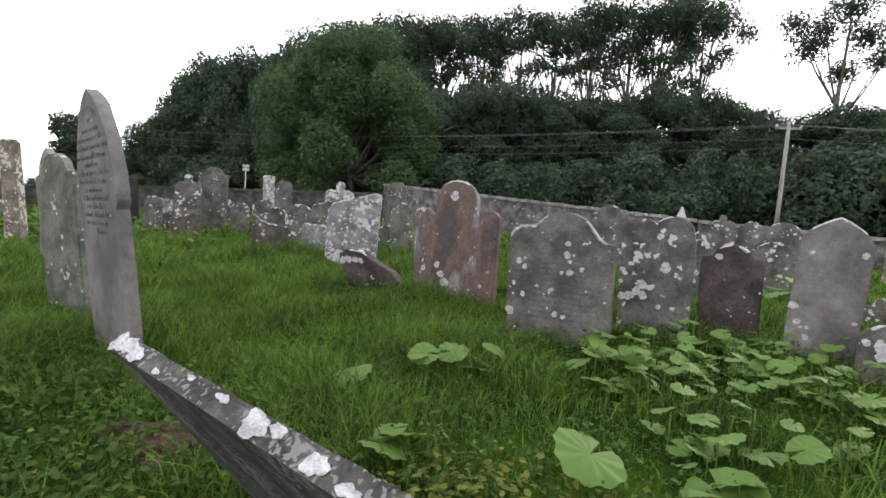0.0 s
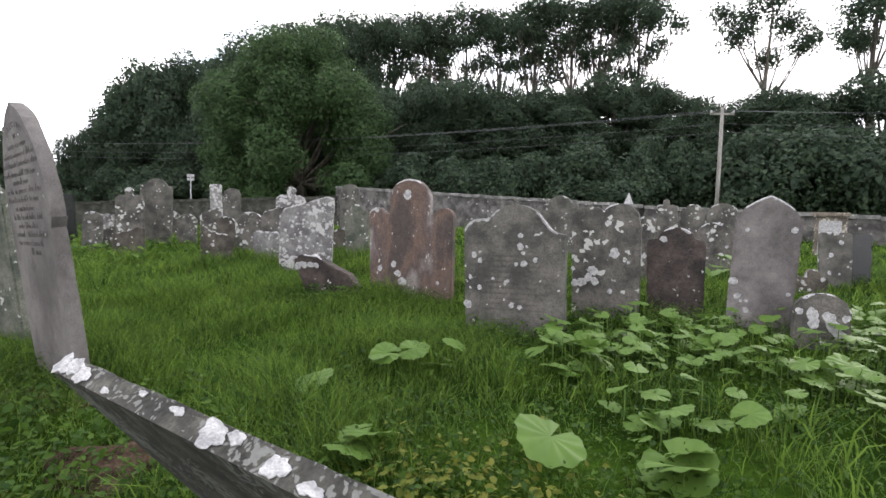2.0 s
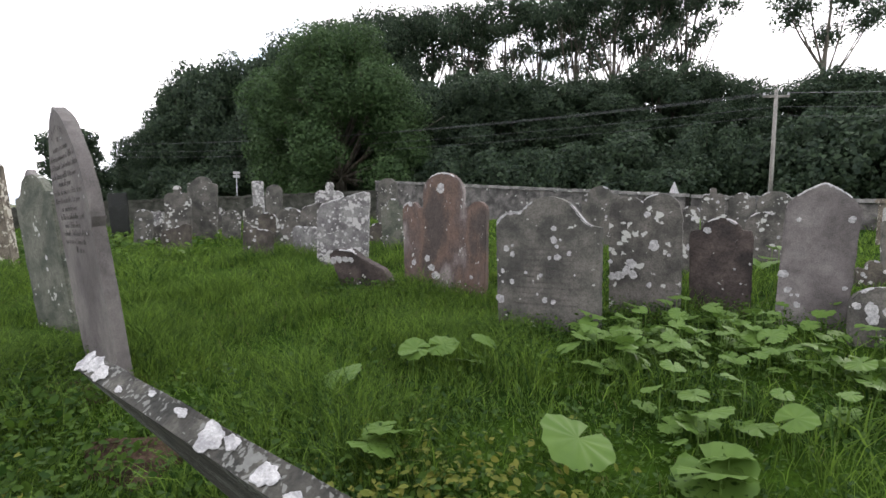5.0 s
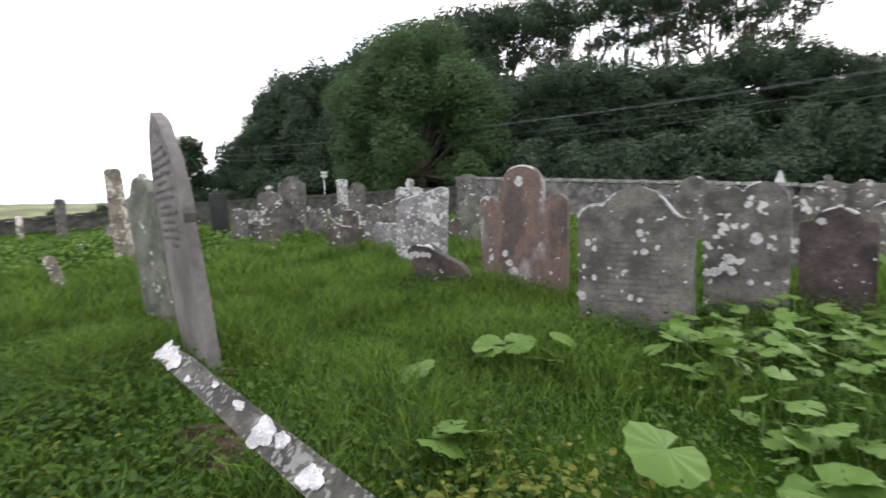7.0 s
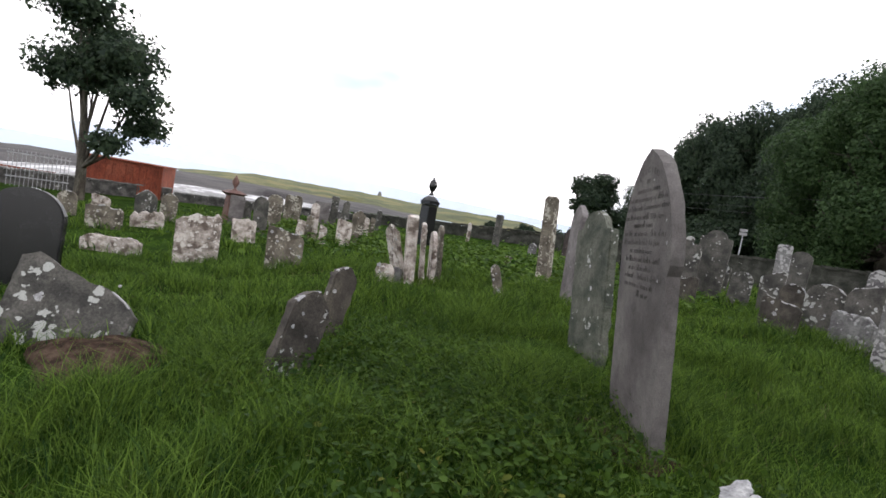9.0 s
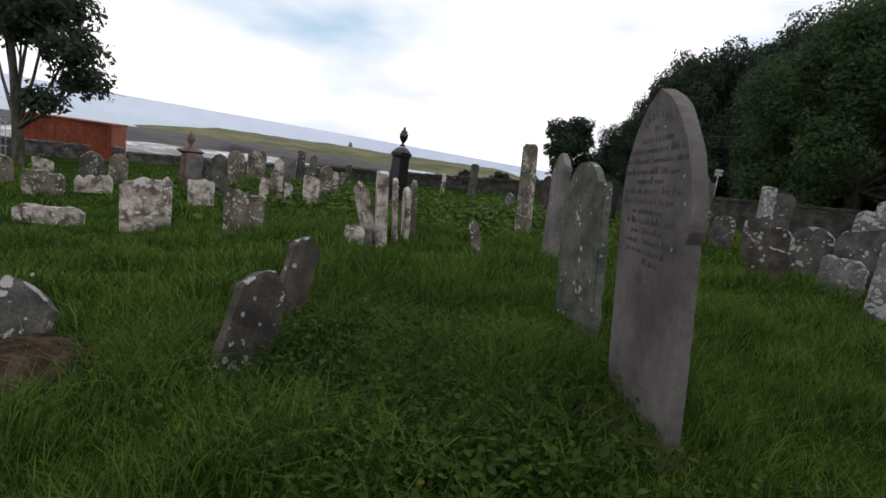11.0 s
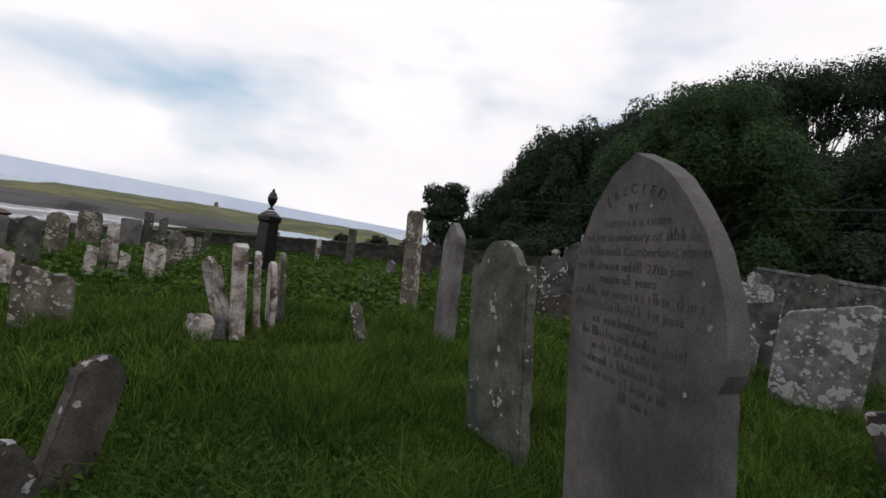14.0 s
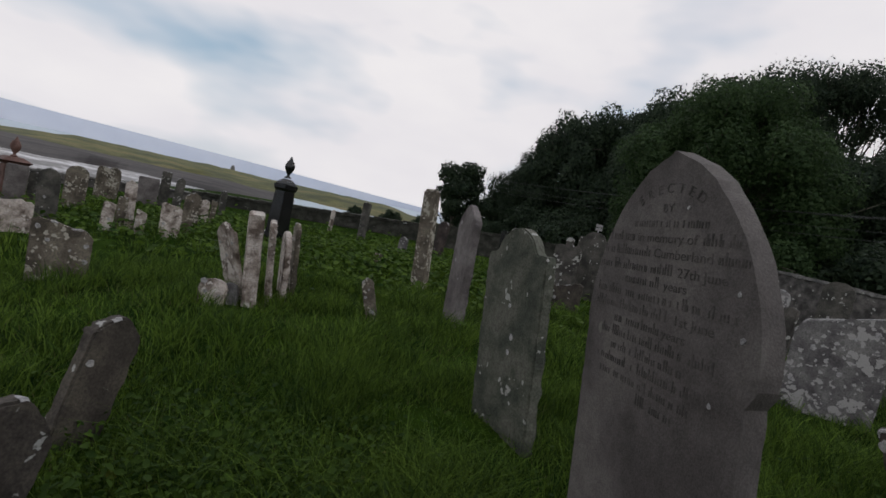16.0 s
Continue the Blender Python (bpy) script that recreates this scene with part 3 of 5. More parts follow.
sparse.matrix_world = pose(23.5, 45.5, float(ground(23.5, 45.5))) @ Matrix.Diagonal((1.2, 1.2, 1.2, 1))
stand(sparse, 30.5, 43, 80, 1.1)

lone = make_tree("broadleaf_tree", "lone dark tree beyond the graveyard wall", 6, 0.2, lobes_dome(9, 1.5, 1.2, 5.6, 61, (0.7, 1.15)), 14000, 0.11, FOLIAGE, 60)
lone.matrix_world = pose(-28.9, 30.3, float(ground(-28.9, 30.3)) - 0.2) @ Matrix.Diagonal((1.05, 1.05, 1.0, 1))
for x, y, s in ((-25.0, 30.0, 0.5), (-29.5, 24.5, 0.28), (-31, 22.5, 0.22), (-28.5, 26.5, 0.3)):
    stand(bush, x, y, x * 30, s, s * 1.2)

shore_tree = make_tree("hawthorn_tree", "windblown tree with open branches by the rust-red shed", 7, 0.16,
                       [(-1.0, 0.4, 5.6, 1.3, 1.3, 0.9), (0.8, 0.9, 5.2, 1.2, 1.2, 0.8), (0.2, -0.4, 6.6, 1.2, 1.2, 0.8), (1.7, 1.4, 4.1, 0.9, 0.9, 0.6), (1.0, 1.7, 3.2, 0.8, 0.8, 0.5), (-1.9, -0.8, 4.6, 1.2, 1.1, 0.8), (2.0, 0.8, 2.6, 0.6, 0.6, 0.4), (0.2, 0.2, 4.6, 1.0, 1.0, 0.7)],
                       14000, 0.09, FOLIAGE, 70, 0.04, 1.0, 0.15)
shore_tree.matrix_world = pose(-22.6, -1.9, float(ground(-22.6, -1.9)) - 0.3, 0, 6, 0) @ Matrix.Diagonal((1.08, 1.08, 1.05, 1))

# ---------------------------------------------------------------- road side: pole, wires, shed, railing
pole = tagged(new("utility_pole"), "pale weathered wooden utility pole beside the road", "utility pole")
pz = float(ground(11.9, 25.4))
pole.location = (11.9, 25.4, pz)
part("shaft", lathe([(0.10, -0.4), (0.09, 2.5), (0.075, 6.4 - pz)], WOOD, "shaft", 12), pole)
bm = bmesh.new()
box(bm, -0.55, 0.55, -0.05, 0.05, 6.05 - pz, 6.15 - pz, 0.01)
crossarm = part("crossarm", bm_mesh("crossarm", bm, WOOD), pole)
for x in (-0.5, 0.0, 0.5):
    ins = part("insulator", lathe([(0.03, 0), (0.06, 0.03), (0.04, 0.08), (0.05, 0.11)], IRON, "insulator", 10), crossarm)
    ins.location = (x, 0, 6.15 - pz)


def wire(a, b, sag):
    a, b = Vector(a), Vector(b)
    pts = [a.lerp(b, k / 14) - Vector((0, 0, sag * 4 * (k / 14) * (1 - k / 14))) for k in range(15)]
    bm = bmesh.new()
    tube(pts, [0.009] * 15, bm, 4)
    tagged(new("cable", bm_mesh("cable", bm, WIRE)), "thin sagging overhead cable from the pole", "cable", group="overhead cables")


for k, (dx, dz) in enumerate(((-0.5, 0.1), (0.0, 0.1), (0.5, 0.1), (0.05, -0.5), (0.05, -0.9))):
    wire((11.9 + dx, 25.4, 6.15 + dz), (-32 + dx, 36.5, 5.6 + dz), 0.6)
    wire((11.9 + dx, 25.4, 6.15 + dz), (46 + dx, 14.0, 5.6 + dz), 0.6)

shed = tagged(new("shed"), "rust-red sheet-clad shed behind the far graves", "shed")
shed.matrix_world = pose(-27.4, -0.45, -1.6, 0, 0, -16) @ Matrix.Diagonal((1.0, 0.87, 1.28, 1))
bm = bmesh.new()
box(bm, -1.1, 1.1, -1.9, 1.9, 0.0, 1.85, 0.02)
part("body", bm_mesh("body", bm, RUST), shed)
bm = bmesh.new()
box(bm, -1.16, 1.16, -1.96, 1.96, 1.855, 1.91, 0.01)
part("roof", bm_mesh("roof", bm, RUST), shed)
for k in range(13):
    bm = bmesh.new()
    box(bm, 1.103, 1.125, -1.85 + 0.3 * k, -1.82 + 0.3 * k, 0.05, 1.8)
    part("rib", bm_mesh("rib", bm, RUST), shed)

hoarding = tagged(new("hoarding"), "low rust-red sheet fence running on from the shed", "fence")
hoarding.matrix_world = pose(-27.2, -5.6, -1.5, 0, 0, -4)
for k in range(9):
    bm = bmesh.new()
    box(bm, 0.0, 0.05, -2.6 + 0.58 * k, -2.035 + 0.58 * k, 0.0, 1.32, 0.008)
    part("sheet", bm_mesh("sheet", bm, RUST), hoarding)

railing = tagged(new("railing"), "pale iron railing beside the shed", "railing")
railing.matrix_world = pose(-25.6, -3.4, float(ground(-25.6, -3.4)), 0, 0, -82)
for z in (0.35, 1.25):
    bm = bmesh.new()
    box(bm, -1.0, 1.0, -0.015, 0.015, z, z + 0.04)
    part("rail", bm_mesh("rail", bm, IRON), railing)
for k in range(15):
    bm = bmesh.new()
    box(bm, -0.95 + 0.135 * k, -0.93 + 0.135 * k, -0.01, 0.01, 0, 1.4)
    part("bar", bm_mesh("bar", bm, IRON), railing)

plinth = tagged(new("memorial_panel"), "stone pillar with a pale inscribed panel by the road wall", "memorial")
plinth.matrix_world = pose(8.4, 11.5, float(ground(8.4, 11.5)) - 0.12, 0, 0, -35)
bm = bmesh.new()
box(bm, -0.28, 0.28, -0.18, 0.18, 0, 0.95, 0.02)
part("body", bm_mesh("body", bm, STONE["mottled"]), plinth)
bm = bmesh.new()
box(bm, -0.34, 0.34, -0.24, 0.24, 0.953, 1.06, 0.03)
part("cap", bm_mesh("cap", bm, STONE["mottled"]), plinth)
bm = bmesh.new()
box(bm, -0.2, 0.2, -0.2, -0.183, 0.12, 0.88, 0.01)
part("panel", bm_mesh("panel", bm, CRUST), plinth)


sign = tagged(new("road_sign"), "small white road sign on a grey post", "sign")
sign.matrix_world = pose(-15.8, 28.0, 0.66, 0, 0, 24)
part("post", lathe([(0.03, -0.2), (0.03, 2.25)], IRON, "post", 8), sign)
for z in (1.98, 2.18):
    bm = bmesh.new()
    box(bm, -0.19, 0.19, -0.05, -0.03, z, z + 0.16, 0.005)
    part("panel", bm_mesh("panel", bm, CRUST), sign)
marker = tagged(new("marker_post"), "small pale pyramid-topped marker beside the road wall", "marker")
marker.location = (6.1, 19.0, 0.9)
part("post", lathe([(0.12, 0), (0.12, 0.75)], COPING, "post", 4, False), marker)
part("cap", lathe([(0.17, 0.755), (0.15, 0.8), (0.02, 1.15)], CRUST, "cap", 4, False), marker)


# ---------------------------------------------------------------- gravestones
def arc(cx, cy, rx, ry, a0, a1, n=12):
    return [(cx + rx * math.cos(radians(a0 + (a1 - a0) * k / n)), cy + ry * math.sin(radians(a0 + (a1 - a0) * k / n))) for k in range(n + 1)]


def outline(kind, w, h, rng):
    """The face of a stone, from the bottom left over the top to the bottom right."""
    a = w / 2
    if kind == "round":
        top = arc(0, h - 0.42 * w, a, 0.42 * w, 180, 0, 16)
    elif kind == "gothic":
        s = h - 0.46 * w
        top = [(-a * max(0.0, 1 - (k / 11) ** 1.75) ** 0.9, s + 0.46 * w * k / 11) for k in range(12)]
        top += [(-x, y) for x, y in top[:-1][::-1]]
    elif kind == "slant":
        top = [(-a, 0.74 * h), (-0.40 * w, 0.84 * h), (-0.25 * w, 0.87 * h), (0.1 * w, 0.94 * h), (0.38 * w, h), (a, 0.985 * h)]
    elif kind == "wedge":
        return [(-0.30 * w, 0), (-0.42 * w, 0.6 * h), (-0.50 * w, 0.93 * h), (-0.36 * w, h), (-0.12 * w, 0.98 * h), (0.05 * w, 0.80 * h), (0.34 * w, 0.60 * h), (0.47 * w, 0.34 * h), (0.50 * w, 0.14 * h), (0.44 * w, 0)]
    elif kind == "square":
        top = [(-a, h - 0.03), (-a + 0.03, h), (a - 0.03, h), (a, h - 0.03)]
    elif kind == "ogee_left":
        s = h - 0.27 * w
        top = [(-a, s - 0.05), (-a, s + 0.02)] + arc(-0.33 * w, s + 0.02, 0.17 * w, 0.12 * w, 180, 80, 6) + arc(0.02 * w, s + 0.02, 0.30 * w, 0.25 * w, 150, 25, 12) + [(0.36 * w, s + 0.04), (0.42 * w, s - 0.005), (a, s - 0.02)]
    elif kind == "scroll":
        s = h - 0.40 * w
        top = [(-a, s)] + arc(-0.40 * w, s + 0.01, 0.10 * w, 0.09 * w, 180, 20, 6) + [(-0.24 * w, s + 0.04)] + arc(0, h - 0.22 * w, 0.24 * w, 0.22 * w, 190, -10, 12) + [(0.24 * w, s + 0.05)] + arc(0.40 * w, s + 0.02, 0.10 * w, 0.08 * w, 160, 0, 6)
    elif kind == "shoulder":
        s = h - 0.30 * w
        top = [(-a, s), (-a + 0.02, s + 0.05), (-0.36 * w, s + 0.06)] + arc(0, s + 0.02, 0.33 * w, 0.28 * w, 165, 15, 12) + [(0.36 * w, s + 0.06), (a - 0.02, s + 0.05), (a, s)]
    elif kind == "double":
        s = h - 0.2 * w
        top = [(-a, s - 0.06)] + arc(-0.24 * w, s, 0.25 * w, 0.16 * w, 175, 30, 8) + arc(0.2 * w, s, 0.26 * w, 0.2 * w, 150, 5, 9) + [(a, s - 0.12)]
    elif kind == "knob":
        s = h - 0.36 * w
        top = [(-a, s - 0.1), (-a + 0.03, s)] + arc(-0.28 * w, s, 0.12 * w, 0.08 * w, 150, 30, 4) + arc(0, h - 0.14 * w, 0.15 * w, 0.14 * w, 215, -35, 9) + arc(0.28 * w, s, 0.12 * w, 0.08 * w, 150, 30, 4) + [(a - 0.03, s), (a, s - 0.1)]
    elif kind == "tall":
        s = h - 0.74 * w
        top = [(-a * 0.98, s)] + [(-a * max(0.0, 1 - (k / 12) ** 2.2) ** 0.70, s + 0.74 * w * (k / 12)) for k in range(1, 12)] + [(0, h)]
        top += [(-x, y) for x, y in top[:-1][::-1]] + [(a, 0.63 * h), (a - 0.04, 0.60 * h)]
        return [(-a + 0.09, 0), (-a + 0.004, 0.16 * h)] + top + [(a - 0.06, 0)]
    else:
        slope = rng.uniform(0.06, 0.22) * w * rng.choice((-1, 1))
        if kind == "chip":
            slope *= 0.4
        if kind == "block":
            slope *= 0.2
        n = 9
        jag = 0.05 * w if kind == "chip" else 0.025 * w
        top = [(-a + w * k / n, h - abs(slope) + slope * (2 * k / n - 1) + rng.uniform(-jag, jag) - (0.09 * w if k in (0, n) else 0)) for k in range(n + 1)]
    foot = a * (0.97 if kind != "block" else 1.0)
    return [(-foot, 0)] + top + [(foot, 0)]


def slab(face, thick, rng, wear=0.004, step=0.045, bevel=0.014):
    """A worn slab from the outline of its face; the face looks along -y."""
    pts = []
    for (x0, y0), (x1, y1) in zip(face, face[1:] + face[:1]):
        n = max(1, int(math.hypot(x1 - x0, y1 - y0) / step))
        pts += [(x0 + (x1 - x0) * k / n, y0 + (y1 - y0) * k / n) for k in range(n)]
    pts = [(x + rng.uniform(-wear, wear), y + (rng.uniform(-wear, wear) if y > 0.02 else 0)) for x, y in pts]
    bm = bmesh.new()
    f = bm.faces.new([bm.verts.new((x, -thick / 2, y)) for x, y in pts])
    ring = [e for e in f.edges]
    ext = bmesh.ops.extrude_face_region(bm, geom=[f])
    back = [g for g in ext["geom"] if isinstance(g, bmesh.types.BMVert)]
    for v in back:
        v.co.y += thick + rng.uniform(-0.004, 0.004)
    bmesh.ops.bevel(bm, geom=ring + [g for g in ext["geom"] if isinstance(g, bmesh.types.BMEdge)], offset=bevel, segments=2, affect="EDGES", clamp_overlap=True)
    return bm


def crust_mesh(r, rng, mat=CRUST, ragged=0.06):
    """A flat, lobed crust of lichen lying on a face that looks along -y."""
    bm = bmesh.new()
    n, a0, a1 = 22, rng.uniform(0, 6), rng.uniform(0, 6)
    rad = [r * (1 + 0.10 * math.sin(2 * 6.283 * k / n + a0) + 0.07 * math.sin(5 * 6.283 * k / n + a1) + ragged * math.sin(3 * 6.283 * k / n + 2 * a0) + 0.7 * ragged * math.sin(7 * 6.283 * k / n + 3 * a1) + rng.uniform(-0.05, 0.05)) for k in range(n)]
    out = [bm.verts.new((q * math.cos(6.283 * k / n), 0.0, q * math.sin(6.283 * k / n))) for k, q in enumerate(rad)]
    mid = [bm.verts.new((0.9 * q * math.cos(6.283 * k / n), -0.003, 0.9 * q * math.sin(6.283 * k / n))) for k, q in enumerate(rad)]
    for k in range(n):
        bm.faces.new((out[k], out[(k + 1) % n], mid[(k + 1) % n], mid[k]))
    bm.faces.new(mid)
    return bm_mesh("lichen", bm, mat)


def rim_mesh(face, th, f0, f1, depth, rng):
    """A crust of lichen along a stretch of a stone's upper edge, lapping over its face."""
    top, pts, d = face[1:-1], [], [0.0]
    for (x0, y0), (x1, y1) in zip(top, top[1:]):
        d.append(d[-1] + math.hypot(x1 - x0, y1 - y0))
    n = max(4, int((f1 - f0) * d[-1] / 0.028))
    cy = 0.55 * max(y for _, y in face)
    verts, faces = [], []
    for k in range(n + 1):
        s = (f0 + (f1 - f0) * k / n) * d[-1]
        i = max(j for j in range(len(d) - 1) if d[j] <= s)
        q = (s - d[i]) / max(1e-6, d[i + 1] - d[i])
        x, y = top[i][0] + (top[i + 1][0] - top[i][0]) * q, top[i][1] + (top[i + 1][1] - top[i][1]) * q
        r = math.hypot(x, y - cy)
        ux, uy = x / r, (y - cy) / r
        inn = 0.006 + depth * (0.35 + 0.9 * rng.random()) * math.sin(math.pi * (k + 0.3) / (n + 0.6)) ** 0.5
        verts += [(x - ux * inn, -th / 2 - 0.0015, y - uy * inn), (x - ux * 0.008, -th / 2 - 0.004, y - uy * 0.008), (x + ux * 0.004, -th / 2 + 0.012, y + uy * 0.004), (x + ux * 0.003, -th / 2 + 0.014 + (th - 0.03) * (0.15 + 0.75 * rng.random()) * math.sin(math.pi * (k + 0.2) / (n + 0.4)) ** 0.7, y + uy * 0.003)]
    for k in range(n):
        for j in range(3):
            a = 4 * k + j
            faces.append((a, a + 4, a + 5, a + 1))
    return mesh_of("lichen", verts, faces, CRUST)


def gravestone(x, y, z, w, h, th, yaw, kind, mat, seed=0, label="", side=0.0, back=0.0, spots=(), crusts=0, name="gravestone", wear=0.004, rims=None):
    """A headstone whose face looks along yaw (degrees from +x). spots: (u, v, r) crusts of lichen on the face, in metres."""
    rng = random.Random(seed * 77 + 5)
    w, h = max(w, 0.16), max(h, 0.2)
    root = tagged(new(name), label, "gravestone", "gravestones")
    if not (side or back):
        side, back = rng.uniform(-3, 3), rng.uniform(-4, 3)
    root.matrix_world = pose(x, y, z, 0, 0, yaw + 90) @ pose(0, 0, 0, back, side, 0)
    face = outline(kind, w, h + 0.12, rng)
    body = part("slab", bm_mesh("slab", slab(face, th, rng, wear), STONE[mat]), root)
    body.location = (0, 0, -0.12)
    if rims is None:
        rims = []
        for _ in range(2 if mat in ("grey", "spotted", "white", "dark", "green", "brown", "mottled") else 0):
            f0 = rng.uniform(0.08, 0.75)
            rims.append((f0, f0 + rng.uniform(0.08, 0.22), rng.uniform(0.008, 0.03)))
    for f0, f1, deep in rims:
        part("lichen", rim_mesh(face, th, f0, f1, deep, rng), body)
    more = [(rng.uniform(-0.42, 0.42) * w, rng.uniform(0.25, 0.85) * h, rng.uniform(0.012, 0.036)) for _ in range(crusts)]
    for u, v, r in list(spots) + more:
        part("lichen", crust_mesh(r, rng), body).location = (u, -th / 2 - 0.001, v + 0.12)
    return root


head = gravestone(1.27, 4.91, 0.02, 1.07, 1.33, 0.10, -112, "ogee_left", "grey", seed=1, label="tall grey slate headstone with a round top and shoulders", spots=((0.085, 1.015, 0.027), (0.085, 0.904, 0.036), (-0.420, 0.814, 0.032), (-0.354, 0.757, 0.027), (0.039, 0.727, 0.020), (0.120, 0.733, 0.034), (0.236, 0.774, 0.025), (-0.465, 0.580, 0.023), (-0.211, 0.572, 0.017), (-0.051, 0.550, 0.020), (0.290, 0.564, 0.011), (-0.362, 0.474, 0.027), (-0.465, 0.468, 0.014), (-0.091, 0.360, 0.014), (-0.012, 0.305, 0.029), (0.075, 0.291, 0.025), (-0.496, 0.291, 0.045), (0.114, 0.839, 0.020), (-0.354, 0.845, 0.016), (0.151, 0.904, 0.014),), rims=((0.05, 0.42, 0.034), (0.72, 0.95, 0.008)))
gravestone(-0.04, 6.58, 0.07, 1.27, 1.61, 0.12, -110, "scroll", "red", seed=2, label="tall red sandstone headstone with a round head and scrolled shoulders", spots=((-0.109, 0.229, 0.062), (-0.175, 0.334, 0.050), (-0.240, 0.458, 0.044), (-0.460, 0.388, 0.037), (-0.022, 1.402, 0.062), (-0.504, 1.198, 0.037), (0.425, 0.240, 0.025),), rims=((0.02, 0.10, 0.02), (0.40, 0.60, 0.012)))
gravestone(-2.32, 8.85, 0.13, 0.98, 1.35, 0.12, -86, "slant", "white", seed=3, label="tall headstone crusted with white lichen with a broken slanting top", crusts=5, rims=((0.1, 0.5, 0.03), (0.6, 0.95, 0.02)))
gravestone(-3.49, 9.94, 0.15, 0.68, 0.65, 0.10, -105, "chip", "white", seed=4, label="headstone crusted with white lichen with a chipped ragged top", crusts=5)
gravestone(-3.41, 10.15, 0.17, 0.82, 1.19, 0.10, -105, "broken", "spotted", seed=5, label="grey headstone with white lichen with a broken slanting top", crusts=5)
gravestone(2.33, 5.59, 0.08, 0.75, 1.31, 0.10, -112, "double", "spotted", seed=6, label="grey headstone with white lichen with a double rounded top", spots=((0.101, 0.756, 0.057), (-0.129, 0.552, 0.052), (-0.181, 0.474, 0.046), (-0.111, 0.431, 0.046), (-0.259, 0.414, 0.052), (-0.336, 0.400, 0.040), (0.057, 0.326, 0.028), (-0.355, 0.566, 0.023), (0.251, 0.657, 0.018), (0.111, 1.049, 0.014), (0.026, 1.090, 0.034),), rims=((0.42, 0.62, 0.01),))
gravestone(3.42, 7.86, 0.23, 0.23, 1.03, 0.08, -112, "round", "spotted", seed=7, label="small grey headstone with white lichen with a rounded top", crusts=5)
gravestone(3.19, 5.86, 0.12, 0.63, 1.01, 0.09, -112, "shoulder", "brown", seed=8, label="dark brown sandstone headstone with a shouldered round top", spots=((-0.134, 0.878, 0.038), (0.206, 0.297, 0.011), (0.143, 0.455, 0.013), (0.286, 0.518, 0.013),))
gravestone(3.79, 5.20, 0.10, 0.59, 1.40, 0.11, -115, "gothic", "purple", seed=9, label="tall purplish grey slate headstone with a pointed top", spots=((-0.255, 0.501, 0.042), (-0.204, 0.348, 0.031), (-0.120, 0.306, 0.016), (-0.116, 0.209, 0.029), (-0.226, 0.172, 0.021), (-0.250, 0.110, 0.015), (-0.169, 0.301, 0.015), (0.238, 0.420, 0.021), (0.228, 1.068, 0.031), (-0.175, 1.042, 0.021),), rims=((0.2, 0.8, 0.016),))
gravestone(4.01, 4.53, 0.07, 0.45, 0.53, 0.09, -105, "round", "spotted", seed=10, label="small grey headstone with pale lichen patches and a rounded top", spots=((-0.078, 0.336, 0.053), (-0.064, 0.254, 0.048), (0.052, 0.312, 0.053), (0.091, 0.231, 0.059), (0.135, 0.162, 0.053), (0.181, 0.312, 0.032), (-0.181, 0.358, 0.032),))
gravestone(5.45, 7.12, 0.24, 0.37, 0.34, 0.08, -105, "scroll", "dark", seed=11, label="small dark mossy headstone with a round head and scrolled shoulders", crusts=3)
gravestone(6.02, 7.53, 0.28, 0.40, 0.80, 0.09, -110, "square", "grey", seed=12, label="leaning grey slate headstone with a flat top", crusts=5)
gravestone(6.35, 7.51, 0.28, 0.25, 0.79, 0.08, -110, "square", "black", seed=13, label="polished black granite headstone with a flat top")
gravestone(4.33, 9.59, 0.34, 0.38, 1.24, 0.09, -112, "knob", "spotted", seed=14, label="grey headstone with white lichen with a small knob on top", crusts=5)
gravestone(4.79, 9.62, 0.35, 0.42, 1.13, 0.09, -112, "shoulder", "grey", seed=15, label="grey slate headstone with a shouldered round top", crusts=5)
gravestone(4.88, 8.86, 0.32, 0.54, 0.85, 0.09, -112, "round", "spotted", seed=16, label="grey headstone with white lichen with a rounded top", crusts=5)
gravestone(5.83, 10.78, 0.44, 0.59, 1.11, 0.10, -112, "round", "grey", seed=17, label="grey slate headstone with a rounded top", crusts=1)
gravestone(2.61, 11.14, 0.38, 0.77, 1.27, 0.10, -112, "shoulder", "grey", seed=18, label="grey slate headstone with a shouldered round top", crusts=5)
gravestone(-3.18, 15.11, 0.43, 0.60, 1.57, 0.10, -95, "round", "grey", seed=19, label="tall grey slate headstone with a rounded top", crusts=1, rims=())
gravestone(-1.79, 10.56, 0.23, 0.52, 1.13, 0.10, -96, "scroll", "green", seed=20, label="greenish algae-stained headstone with a round head and scrolled shoulders", crusts=3)
gravestone(-2.39, 11.51, 0.26, 0.48, 0.54, 0.10, -94, "round", "dark", seed=21, label="small dark mossy headstone with a rounded top", crusts=1)
gravestone(-3.86, 12.01, 0.25, 0.74, 1.52, 0.10, -89, "knob", "white", seed=22, label="headstone crusted with white lichen with a small knob on top", crusts=1)
gravestone(-6.40, 14.11, 0.30, 0.49, 1.48, 0.10, -83, "round", "grey", seed=23, label="grey slate headstone with a rounded top", crusts=1, rims=())
gravestone(-6.05, 12.70, 0.23, 0.30, 1.59, 0.09, -60, "square", "white", seed=24, label="tall headstone crusted with white lichen with a flat top", crusts=1)
gravestone(-4.47, 11.20, 0.19, 0.68, 0.95, 0.10, -85, "round", "spotted", seed=25, label="grey headstone with white lichen with a rounded top", crusts=5)
